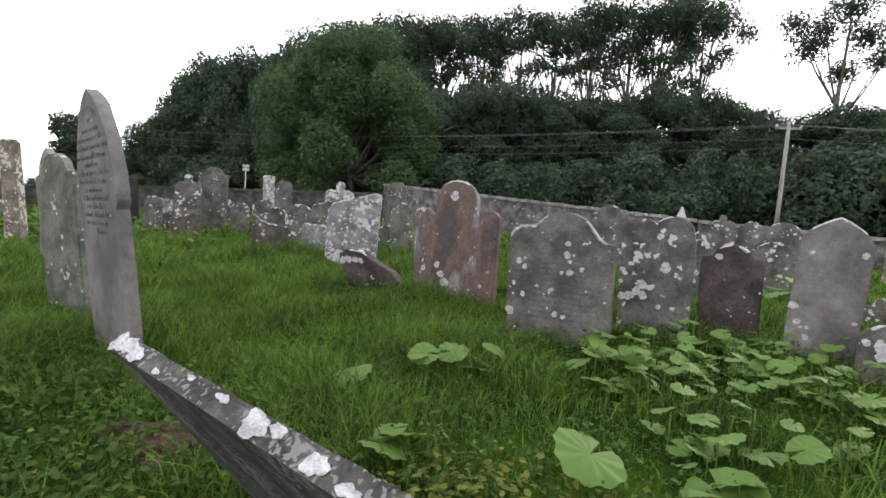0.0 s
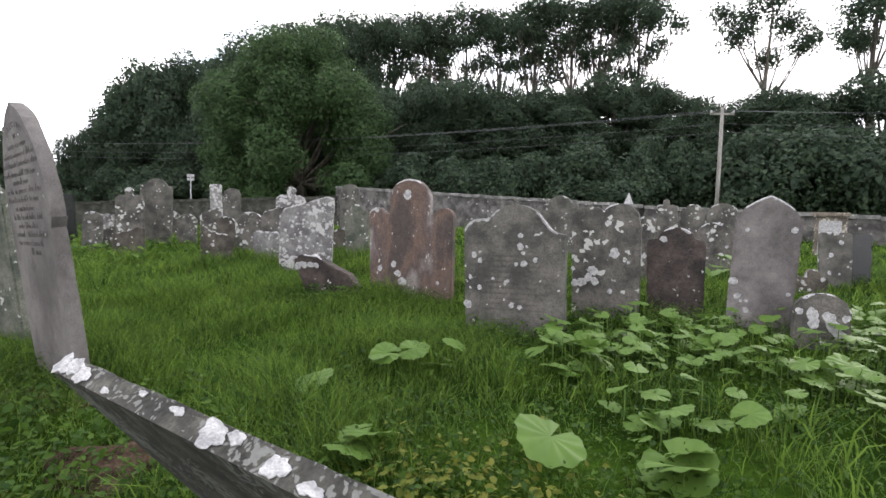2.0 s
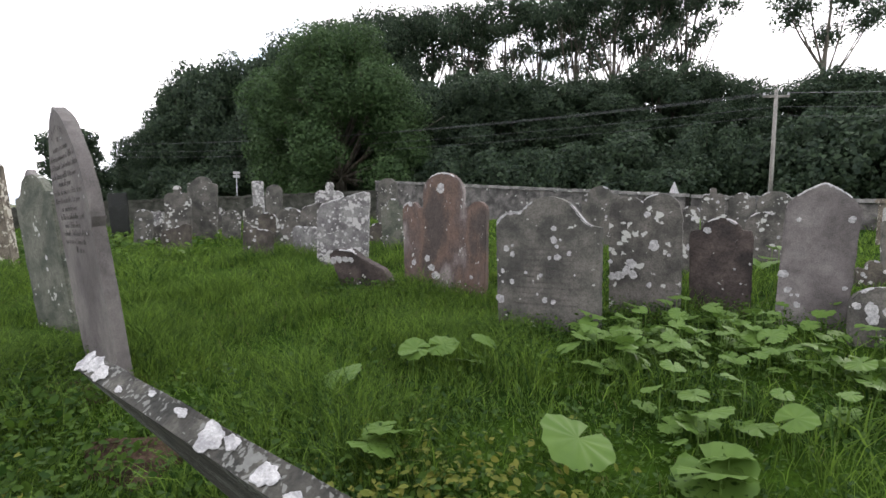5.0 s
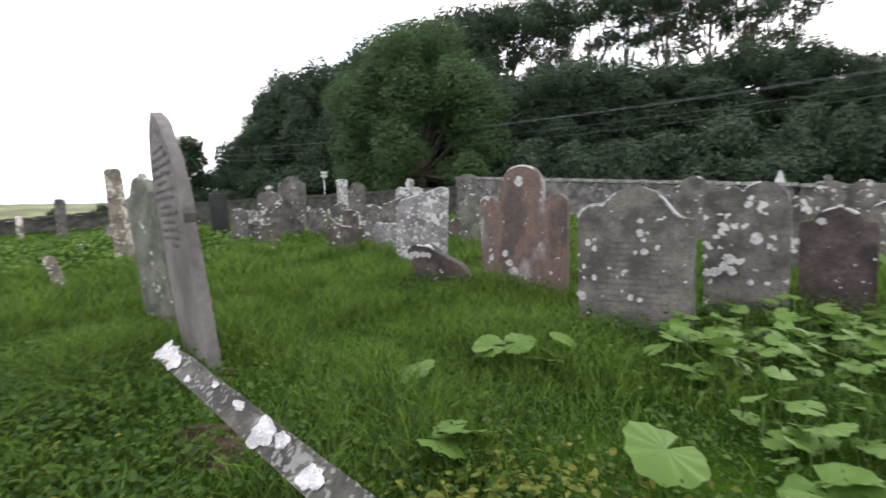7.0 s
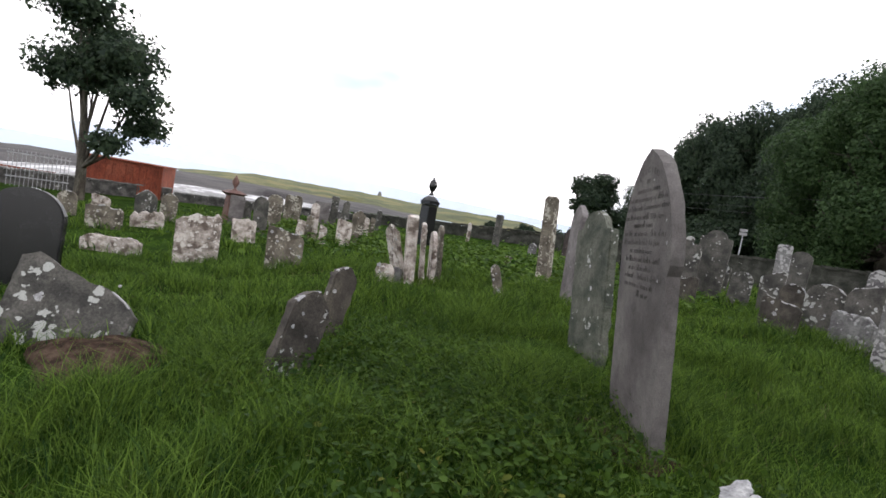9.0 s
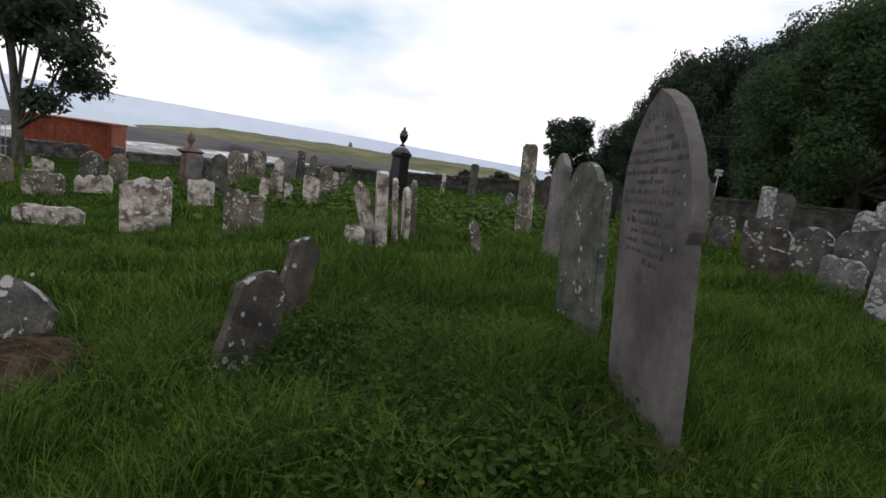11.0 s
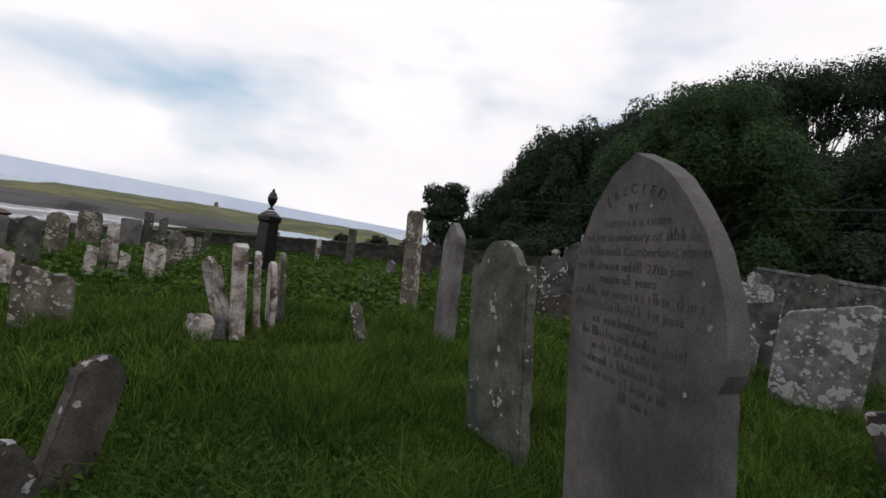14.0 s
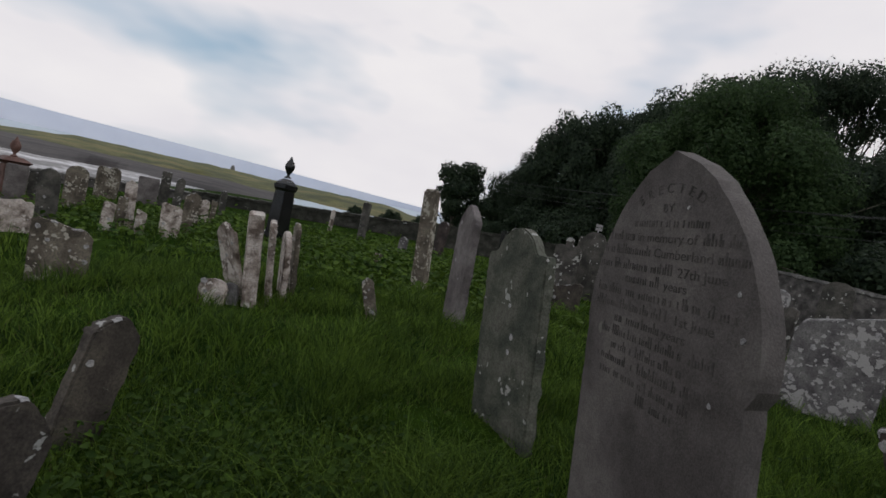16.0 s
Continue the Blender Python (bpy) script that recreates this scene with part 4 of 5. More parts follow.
gravestone(-5.70, 11.75, 0.19, 0.47, 1.05, 0.10, -81, "broken", "spotted", seed=26, label="grey headstone with white lichen with a broken slanting top", crusts=1)
gravestone(-5.07, 11.29, 0.18, 0.45, 0.84, 0.10, -83, "round", "dark", seed=27, label="small dark mossy headstone with a rounded top", crusts=1)
gravestone(-7.05, 12.94, 0.22, 0.51, 0.81, 0.10, -79, "round", "grey", seed=28, label="grey slate headstone with a rounded top", crusts=1)
gravestone(-4.59, 9.90, 0.12, 0.65, 0.63, 0.10, -82, "broken", "dark", seed=29, label="leaning dark mossy headstone with a broken slanting top", crusts=3)
gravestone(-8.60, 14.79, 0.27, 0.27, 0.79, 0.10, -78, "round", "spotted", seed=30, label="small grey headstone with white lichen with a rounded top", crusts=1)
gravestone(-8.14, 13.27, 0.21, 0.81, 1.76, 0.12, -76, "shoulder", "grey", seed=31, label="tall grey slate headstone with a shouldered round top", crusts=1, rims=())
gravestone(-8.29, 12.45, 0.16, 0.68, 1.53, 0.10, -74, "knob", "spotted", seed=32, label="tall grey headstone with white lichen with a small knob on top", crusts=1)
gravestone(-8.32, 11.56, 0.10, 0.53, 0.61, 0.10, -72, "broken", "spotted", seed=33, label="grey headstone with white lichen with a broken slanting top", crusts=1)
gravestone(-10.18, 13.90, 0.19, 0.53, 0.78, 0.10, -72, "chip", "white", seed=34, label="headstone crusted with white lichen with a chipped ragged top", crusts=1)
gravestone(-8.37, 11.20, 0.07, 0.43, 0.99, 0.10, -71, "round", "grey", seed=35, label="small grey slate headstone with a rounded top", crusts=5)
gravestone(-7.28, 10.97, 0.10, 0.70, 0.66, 0.10, -74, "broken", "dark", seed=36, label="leaning dark mossy headstone with a broken slanting top", crusts=1)
gravestone(-10.48, 12.95, 0.13, 0.50, 1.36, 0.10, -69, "square", "black", seed=37, label="polished black granite headstone with a flat top")
gravestone(-10.71, 1.03, -0.63, 0.80, 0.99, 0.12, -10, "chip", "cream", seed=38, label="pale cream weathered headstone with a chipped ragged top", crusts=1)
gravestone(-9.60, 2.41, -0.40, 0.67, 0.81, 0.12, -14, "broken", "mottled", seed=39, label="brown and cream mottled headstone with a broken slanting top", crusts=5)
gravestone(-13.64, 2.37, -0.53, 0.58, 0.64, 0.10, -12, "chip", "cream", seed=40, label="pale cream weathered headstone with a chipped ragged top", crusts=1)
gravestone(-17.27, 12.91, -0.02, 0.23, 1.40, 0.30, -60, "square", "grey", seed=41, label="tall grey slate headstone with a flat top", crusts=1)
gravestone(-14.01, 12.13, -0.00, 0.30, 0.60, 0.10, -70, "gothic", "white", seed=42, label="small headstone crusted with white lichen with a pointed top", crusts=1)
gravestone(-14.17, 13.92, 0.09, 0.42, 1.26, 0.10, -80, "round", "brown", seed=43, label="dark brown sandstone headstone with a rounded top", crusts=1)
gravestone(-7.65, -1.17, -0.55, 0.85, 1.19, 0.10, -20, "round", "black", seed=44, label="small polished black granite headstone with a rounded top")
gravestone(-11.68, -0.37, -0.72, 1.03, 0.31, 0.25, -20, "block", "cream", seed=45, label="small pale cream weathered headstone lying low in the grass", crusts=1)
gravestone(-17.44, 0.24, -0.68, 0.59, 0.92, 0.10, -14, "gothic", "grey", seed=46, label="grey slate headstone with a pointed top", crusts=1)
gravestone(-15.66, 0.27, -0.67, 0.81, 0.46, 0.10, -14, "chip", "cream", seed=47, label="small pale cream weathered headstone with a chipped ragged top", crusts=1)
gravestone(-20.39, -1.01, -0.74, 0.55, 0.45, 0.10, -14, "broken", "cream", seed=48, label="pale cream weathered headstone with a broken slanting top", crusts=1)
gravestone(-14.97, -0.66, -0.71, 0.82, 0.60, 0.10, -14, "chip", "mottled", seed=49, label="small brown and cream mottled headstone with a chipped ragged top", crusts=1)
gravestone(-17.88, 0.83, -0.64, 0.47, 0.87, 0.10, -14, "gothic", "mottled", seed=50, label="brown and cream mottled headstone with a pointed top", crusts=1)
gravestone(-17.38, -1.64, -0.77, 0.47, 0.68, 0.10, -14, "round", "mottled", seed=51, label="brown and cream mottled headstone with a rounded top", crusts=1)
gravestone(-18.93, 3.31, -0.51, 0.28, 0.79, 0.10, -14, "round", "grey", seed=52, label="grey slate headstone with a rounded top", crusts=1)
gravestone(-15.84, 3.17, -0.52, 0.41, 1.18, 0.10, -14, "gothic", "grey", seed=53, label="grey slate headstone with a pointed top", crusts=1)
gravestone(-18.66, 4.15, -0.47, 0.53, 1.14, 0.10, -14, "round", "mottled", seed=54, label="brown and cream mottled headstone with a rounded top", crusts=1)
gravestone(-21.96, 5.62, -0.39, 0.71, 1.07, 0.10, -14, "double", "mottled", seed=55, label="brown and cream mottled headstone with a double rounded top", crusts=1)
gravestone(-15.34, 4.64, -0.43, 0.25, 1.16, 0.10, -14, "gothic", "cream", seed=56, label="pale cream weathered headstone with a pointed top", crusts=1)
gravestone(-15.17, 4.42, -0.44, 0.21, 0.77, 0.10, -14, "square", "mottled", seed=57, label="brown and cream mottled headstone with a flat top", crusts=1)
gravestone(-14.97, 4.12, -0.45, 0.25, 0.63, 0.10, -14, "chip", "cream", seed=58, label="small pale cream weathered headstone with a chipped ragged top", crusts=1)
gravestone(-21.41, 6.72, -0.34, 0.64, 0.93, 0.10, -14, "square", "purple", seed=59, label="purplish grey slate headstone with a flat top", crusts=1)
gravestone(-21.53, 7.27, -0.31, 0.31, 1.22, 0.10, -14, "square", "grey", seed=60, label="tall grey slate headstone with a flat top", crusts=1)
gravestone(-20.30, 7.31, -0.31, 0.27, 1.14, 0.10, -14, "gothic", "grey", seed=61, label="grey slate headstone with a pointed top", crusts=1)
gravestone(-14.42, 5.27, -0.37, 0.44, 0.80, 0.10, -14, "broken", "cream", seed=62, label="small pale cream weathered headstone with a broken slanting top", crusts=1)
gravestone(-15.50, 6.05, -0.36, 0.40, 1.06, 0.10, -14, "gothic", "mottled", seed=63, label="brown and cream mottled headstone with a pointed top", crusts=1)
gravestone(-18.06, 7.40, -0.30, 0.25, 0.69, 0.10, -14, "round", "cream", seed=64, label="small pale cream weathered headstone with a rounded top", crusts=1)
gravestone(-18.05, 7.64, -0.29, 0.17, 0.71, 0.10, -14, "chip", "mottled", seed=65, label="small brown and cream mottled headstone with a chipped ragged top", crusts=1)
gravestone(-20.41, 8.91, -0.22, 0.22, 0.89, 0.10, -14, "gothic", "grey", seed=66, label="grey slate headstone with a pointed top", crusts=1)
gravestone(-18.25, 2.84, -0.54, 0.46, 0.98, 0.10, -14, "square", "purple", seed=67, label="purplish grey slate headstone with a flat top", crusts=1)
gravestone(-14.74, 4.73, -0.41, 0.22, 0.56, 0.10, -14, "broken", "cream", seed=68, label="small pale cream weathered headstone with a broken slanting top", crusts=1)
gravestone(-18.94, 12.61, -0.03, 0.16, 0.84, 0.10, -14, "round", "cream", seed=69, label="small pale cream weathered headstone with a rounded top", crusts=1)
gravestone(-12.11, 9.68, -0.11, 0.22, 0.30, 0.10, -14, "broken", "mottled", seed=70, label="small brown and cream mottled headstone with a broken slanting top", crusts=1)


ENGRAVED = material("engraved_letters", [(0.050, 0.045, 0.043), (0.076, 0.068, 0.065)], bump=0.0)


def word(text, u, v, size, parent, th, turn=0.0):
    cu = bpy.data.curves.new("inscription", "FONT")
    cu.body, cu.size, cu.extrude, cu.align_x = text, size, 0.0008, "CENTER"
    tmp = bpy.data.objects.new("inscription", cu)
    scene.collection.objects.link(tmp)
    me = bpy.data.meshes.new_from_object(tmp.evaluated_get(bpy.context.evaluated_depsgraph_get()))
    bpy.data.objects.remove(tmp)
    me.materials.clear()
    me.materials.append(ENGRAVED)
    ob = tagged(part("inscription", me, parent), kind="stuff")
    ob.matrix_basis = pose(u, -th / 2 - 0.0015, v, 90, 0, 0) @ Matrix.Rotation(turn, 4, "Z")


def strokes(u0, u1, v, size, parent, th, rng):
    """A line of writing too worn to read: upright strokes of its height."""
    bm = bmesh.new()
    u = u0
    while u < u1:
        hgt, wid = size * rng.choice((0.5, 0.55, 0.6, 0.95)), size * rng.uniform(0.09, 0.15)
        if rng.random() > 0.17:
            box(bm, u, u + wid, -0.001, 0.001, v, v + hgt)
        u += size * rng.uniform(0.20, 0.32)
    tagged(part("inscription", bm_mesh("inscription", bm, ENGRAVED), parent), kind="stuff").location = (0, -th / 2 - 0.001, 0)


hr = random.Random(31)
for k in range(11):
    half = 0.36 if k % 3 else 0.26
    strokes(-half, half, 0.80 - 0.055 * k, 0.03, head, 0.10, hr)

# the tall stone by the path, with its worn inscription
tall = gravestone(-2.25, 3.28, -0.15, 1.15, 2.14, 0.09, -125, "tall", "weathered", seed=90, side=-2.5, back=6.0, wear=0.003, rims=(), spots=((0.49, 1.45, 0.012), (0.45, 1.6, 0.009), (0.13, 1.90, 0.008), (0.375, 1.19, 0.01)), label="very tall grey headstone with pointed top and worn inscription")
ir = random.Random(4)
TT = 0.09
for k, ch in enumerate("ERECTED"):
    a = (k - 3) * 0.2
    word(ch, 0.255 * math.sin(a), 1.71 + 0.255 * math.cos(a), 0.058, tall, TT, -a)
word("BY", 0.0, 1.885, 0.05, tall, TT)
strokes(-0.18, 0.2, 1.82, 0.05, tall, TT, ir)
word("in memory of", 0.0, 1.755, 0.056, tall, TT)
strokes(-0.33, -0.17, 1.755, 0.05, tall, TT, ir)
strokes(0.18, 0.32, 1.755, 0.05, tall, TT, ir)
word("Cumberland", 0.09, 1.69, 0.056, tall, TT)
strokes(-0.36, -0.07, 1.69, 0.05, tall, TT, ir)
strokes(0.25, 0.36, 1.69, 0.05, tall, TT, ir)
word("27th June", 0.19, 1.62, 0.056, tall, TT)
strokes(-0.38, 0.05, 1.62, 0.05, tall, TT, ir)
word("years", 0.08, 1.56, 0.054, tall, TT)
strokes(-0.2, 0.0, 1.56, 0.05, tall, TT, ir)
strokes(-0.38, 0.37, 1.495, 0.05, tall, TT, ir)
strokes(-0.38, 0.06, 1.43, 0.05, tall, TT, ir)
word("1st June", 0.18, 1.43, 0.056, tall, TT)
word("years", 0.10, 1.365, 0.054, tall, TT)
strokes(-0.24, 0.02, 1.365, 0.05, tall, TT, ir)
for v, a, b in ((1.30, -0.32, 0.28), (1.235, -0.24, 0.16), (1.17, -0.33, 0.33), (1.105, -0.30, 0.2), (1.04, -0.05, 0.14)):
    strokes(a, b, v, 0.05, tall, TT, ir)
# the writing fills the width of the face
for ob in tall.children:
    if ob.name.startswith("inscription"):
        ob.matrix_basis = Matrix.Diagonal((1.32, 1, 1, 1)) @ ob.matrix_basis

gravestone(-3.85, 4.42, -0.13, 0.85, 1.68, 0.10, -112, "shoulder", "green", seed=91, rims=((0.3, 0.45, 0.005),), crusts=3, side=-5, back=4, label="algae-green headstone beside the tallest stone")
gravestone(-6.82, 6.98, -0.06, 0.75, 1.84, 0.12, -120, "gothic", "purple", seed=92, crusts=3, side=-3, back=1, label="narrow grey pointed headstone standing in grass")
gravestone(-7.62, 4.03, -0.10, 0.60, 1.18, 0.17, -114, "chip", "cream", seed=93, crusts=3, side=-1, back=5, label="pale lichen-crusted thick headstone, its brown face flaking")
gravestone(-8.00, 4.05, -0.11, 0.40, 1.00, 0.05, -82, "gothic", "cream", seed=94, crusts=3, side=-3, back=19, label="thin pale slab leaning away beside the thick headstone")
gravestone(-7.98, 4.48, -0.14, 0.50, 1.10, 0.08, -116, "gothic", "cream", seed=95, crusts=3, side=1, back=6, label="pale worn headstone in a close row")
gravestone(-8.24, 4.83, -0.17, 0.55, 0.98, 0.08, -112, "round", "cream", seed=99, crusts=3, side=1, back=5, label="pale ragged headstone in a close row")
gravestone(-8.50, 5.13, -0.20, 0.40, 1.12, 0.07, -112, "shoulder", "mottled", seed=98, crusts=3, side=2, back=5, label="thin mottled headstone at the end of a close row")
gravestone(-7.52, 3.51, -0.09, 0.30, 0.30, 0.16, -40, "round", "cream", seed=96, crusts=3, side=4, back=-8, label="small white rounded footstone in the grass")
gravestone(-7.54, 3.75, -0.08, 0.20, 0.24, 0.12, -40, "round", "white", seed=107, crusts=3, side=-8, back=-4, label="small broken white footstone beside a headstone")
gravestone(-6.86, 5.44, -0.12, 0.16, 0.62, 0.06, -40, "gothic", "mottled", seed=97, crusts=3, side=-18, back=-5, label="thin leaning footstone in the grass")
gravestone(-3.99, 1.10, -0.38, 0.42, 0.82, 0.11, 20, "gothic", "dark", seed=101, rims=((0.05, 0.2, 0.004), (0.45, 0.52, 0.003)), side=24, back=-9, spots=((-0.16, 0.12, 0.025), (-0.15, 0.45, 0.018), (0.02, 0.42, 0.014), (-0.10, 0.58, 0.015)), label="dark headstone leaning steeply sideways in weeds")
gravestone(-4.90, 1.70, -0.36, 0.32, 0.88, 0.10, 20, "gothic", "dark", seed=102, rims=((0.3, 0.42, 0.004),), side=18, back=-4, spots=((-0.11, 0.58, 0.024),), label="small dark headstone leaning sideways behind another")
gravestone(-5.13, -0.51, -0.44, 1.02, 0.75, 0.16, -20, "broken", "spotted", seed=103, crusts=3, side=6, back=-25, label="low broken stone with lichen beside bare earth")
gravestone(-1.20, 6.70, 0.04, 1.00, 0.60, 0.14, -100, "wedge", "brown", seed=104, side=-2, back=8, spots=((-0.422, 0.444, 0.051), (-0.333, 0.463, 0.051), (-0.233, 0.463, 0.046), (-0.144, 0.454, 0.041)), label="dark mossy broken stump with a white lichen cap")


# the toppled slab at the path's edge, leaning far over
fallen = tagged(new("fallen_gravestone"), "toppled dark slab, its edge capped with white lichen", "gravestone", "gravestones")
er = random.Random(9)
bm = slab([(0.0, -1.15), (0.0, 0.0), (1.85, 0.0), (1.85, -1.15)], 0.072, er, wear=0.012, step=0.06, bevel=0.012)
part("slab", bm_mesh("slab", bm, STONE["edge"]), fallen)
along = Vector((0.855, -0.52, 0.01)).normalized()
tip_over = radians(53)
rising = Vector((-0.57 * math.cos(tip_over), -0.82 * math.cos(tip_over), math.sin(tip_over)))
rising = (rising - along * rising.dot(along)).normalized()
across = rising.cross(along)
fallen.matrix_world = Matrix.Translation((-0.54, 1.29, 0.71)) @ Matrix((along, across, rising)).transposed().to_4x4()
for u, r, wide, off in ((0.045, 0.038, 1.2, 0.0), (0.125, 0.037, 1.6, 0.003), (0.22, 0.028, 2.0, -0.008), (0.42, 0.010, 2.6, -0.02), (0.60, 0.010, 2.2, 0.018), (0.80, 0.013, 2.6, 0.014),
                        (0.985, 0.036, 1.5, 0.0), (1.07, 0.018, 1.7, 0.014), (1.24, 0.027, 1.4, -0.006), (1.36, 0.016, 2.2, -0.016), (1.6, 0.022, 1.7, 0.008)):
    lp = part("lichen", crust_mesh(r, er, ragged=0.12), fallen)
    lp.matrix_basis = pose(u, off, 0.0035, -90, 0, 0) @ Matrix.Diagonal((wide, 0.6, 1.0, 1))


# ---------------------------------------------------------------- monuments
def urn(parent, z, s, mat):
    u = part("urn", lathe([(0.10, 0), (0.11, 0.04), (0.05, 0.07), (0.045, 0.12), (0.10, 0.2), (0.15, 0.32), (0.155, 0.42), (0.11, 0.5), (0.12, 0.53), (0.07, 0.56), (0.05, 0.62), (0.02, 0.68), (0.0, 0.70)], mat, "urn"), parent)
    u.location, u.scale = (0, 0, z), (s, s, s)


def monument(x, y, z, yaw, steps, mat, label, urn_z, urn_s):
    root = tagged(new("urn_monument"), label, "monument")
    root.matrix_world = pose(x, y, z, 0, 0, yaw)
    for name, half0, half1, z0, z1 in steps:
        bm = bmesh.new()
        vs = [bm.verts.new((sx * hh, sy * hh, zz)) for hh, zz in ((half0, z0), (half1, z1)) for sx, sy in ((-1, -1), (1, -1), (1, 1), (-1, 1))]
        for f in ((3, 2, 1, 0), (4, 5, 6, 7), (0, 1, 5, 4), (1, 2, 6, 5), (2, 3, 7, 6), (3, 0, 4, 7)):
            bm.faces.new([vs[k] for k in f])
        bmesh.ops.bevel(bm, geom=bm.edges[:], offset=0.012, segments=2, affect="EDGES")
        part(name, bm_mesh(name, bm, mat), root)
    urn(root, urn_z, urn_s, mat)
    return root


monument(-14.53, 8.0, -0.22, 15, (("base", 0.34, 0.33, 0, 0.3), ("shaft", 0.22, 0.185, 0.302, 1.45), ("cornice", 0.19, 0.225, 1.452, 1.52), ("cornice", 0.225, 0.225, 1.522, 1.62), ("cap", 0.205, 0.165, 1.622, 1.70), ("cap", 0.16, 0.085, 1.702, 1.78)), STONE["black"], "tall black granite pedestal monument topped with an urn", 1.80, 0.85)
monument(-18.9, 2.8, -0.88, 10, (("base", 0.42, 0.40, 0, 0.25), ("plinth", 0.32, 0.31, 0.252, 0.5), ("shaft", 0.24, 0.20, 0.502, 1.25), ("cornice", 0.21, 0.34, 1.252, 1.36), ("cap", 0.34, 0.16, 1.362, 1.46)), STONE["pink"], "red granite pedestal monument with an urn", 1.46, 0.75)
pillar = tagged(new("obelisk"), "slim grey stone pillar with a flat top", "monument")
pillar.matrix_world = pose(-9.4, 8.66, -0.06, 3, -3, 20)
for name, half0, half1, z0, z1 in (("shaft", 0.15, 0.135, -0.2, 2.02), ("cap", 0.125, 0.105, 2.022, 2.07)):
    bm = bmesh.new()
    vs = [bm.verts.new((sx * hh, sy * hh, zz)) for hh, zz in ((half0, z0), (half1, z1)) for sx, sy in ((-1, -1), (1, -1), (1, 1), (-1, 1))]
    for f in ((3, 2, 1, 0), (4, 5, 6, 7), (0, 1, 5, 4), (1, 2, 6, 5), (2, 3, 7, 6), (3, 0, 4, 7)):
        bm.faces.new([vs[k] for k in f])
    bmesh.ops.bevel(bm, geom=bm.edges[:], offset=0.02, segments=2, affect="EDGES")
    part(name, bm_mesh(name, bm, STONE["mottled"]), pillar)


# ---------------------------------------------------------------- earth, grass, weeds
def mound(x, y, rx, ry, h, label):
    verts, faces, n, m = [], [], 28, 9
    for j in range(m):
        r = j / (m - 1)
        for k in range(n):
            a = 6.2832 * k / n
            wob = 1 + 0.15 * math.sin(3 * a + x) + 0.1 * math.sin(5 * a)
            px, py = x + rx * r * wob * math.cos(a), y + ry * r * wob * math.sin(a)
            lift = h * (1 - r * r) + 0.05 * noise.noise((px * 6, py * 6, 1.0)) * (1 - r)
            verts.append((px, py, float(ground(px, py)) + (lift + 0.02 if j < m - 1 else -0.12)))
    for j in range(m - 1):
        for k in range(n):
            a = j * n + k
            faces.append((a, a + n, j * n + n + (k + 1) % n, j * n + (k + 1) % n))
    tagged(new("earth_mound", mesh_of("earth_mound", verts, faces, EARTH, True)), label, "earth", kind="stuff")


mound(-4.55, -0.2, 0.7, 0.5, 0.14, "reddish-brown heap of bare earth in the grass")
mound(-2.12, 3.05, 0.5, 0.28, 0.05, "bare brown soil at the foot of the tallest stone")
mound(-1.1, 2.2, 0.36, 0.28, 0.06, "patch of dry bare earth by the toppled slab")


def blades(name, label, xy, height, width, mat, rng, lean=0.5, category="grass", way=None):
    """Curved tapering blades in one mesh: height and width in metres, one of each for every root."""
    n = len(xy)
    z = ground(xy[:, 0], xy[:, 1]) - 0.02
    a = rng.random(n) * 2 * np.pi if way is None else way + 0.5 * rng.normal(size=n)
    dirv = np.stack([np.cos(a), np.sin(a)], 1)
    bend = height * lean * (0.3 + rng.random(n))
    t2 = rng.random(n) * 2 * np.pi
    side = np.stack([np.cos(t2), np.sin(t2)], 1) * width[:, None] / 2
    pts = np.zeros((n, 5, 3))
    for i, (s, wf) in enumerate(((0, 1.0), (0, -1.0), (0.55, -0.8), (0.55, 0.8), (1.0, 0))):
        pts[:, i, :2] = xy + dirv * (bend * s ** 2)[:, None] + side * wf
        pts[:, i, 2] = z + height * (s - 0.28 * lean * s * s)
    me = bpy.data.meshes.new(name)
    me.vertices.add(n * 5)
    me.vertices.foreach_set("co", pts.reshape(-1))
    base = np.arange(n)[:, None] * 5
    loops = (base + np.array([0, 1, 2, 3, 3, 2, 4])).reshape(-1)
    starts = (np.arange(n)[:, None] * 7 + np.array([0, 4])).reshape(-1)
    me.loops.add(n * 7)
    me.loops.foreach_set("vertex_index", loops.astype(np.int32))
    me.polygons.add(n * 2)
    me.polygons.foreach_set("loop_start", starts.astype(np.int32))
    me.materials.append(mat)
    me.update(calc_edges=True)
    return tagged(new(name, me), label, category, kind="stuff")


def butter(x, y):
    """How far the broad-leaved plants have taken over the ground."""
    return np.clip(hump(x, y, 3.1, 3.6, 4.5, 2.4) * 1.4 + hump(x, y, 6.2, 4.8, 9, 4) * 1.2 + hump(x, y, 1.5, 2.1, 0.7, 0.6) * 0.6, 0, 1)


def tall_grass(x, y):
    s = 0.5 + 0.5 * np.sin(2.1 * x + 1.3 * np.sin(1.7 * y)) * np.sin(1.9 * y + 1.1 * np.sin(2.3 * x))
    return s


gr = np.random.default_rng(12)


def scatter(n, r0, r1, cx=-1.5, cy=2.8):
    r = np.sqrt(gr.random(n) * (r1 ** 2 - r0 ** 2) + r0 ** 2)
    a = gr.random(n) * 2 * np.pi
    return np.stack([cx + r * np.cos(a), cy + r * np.sin(a)], 1)


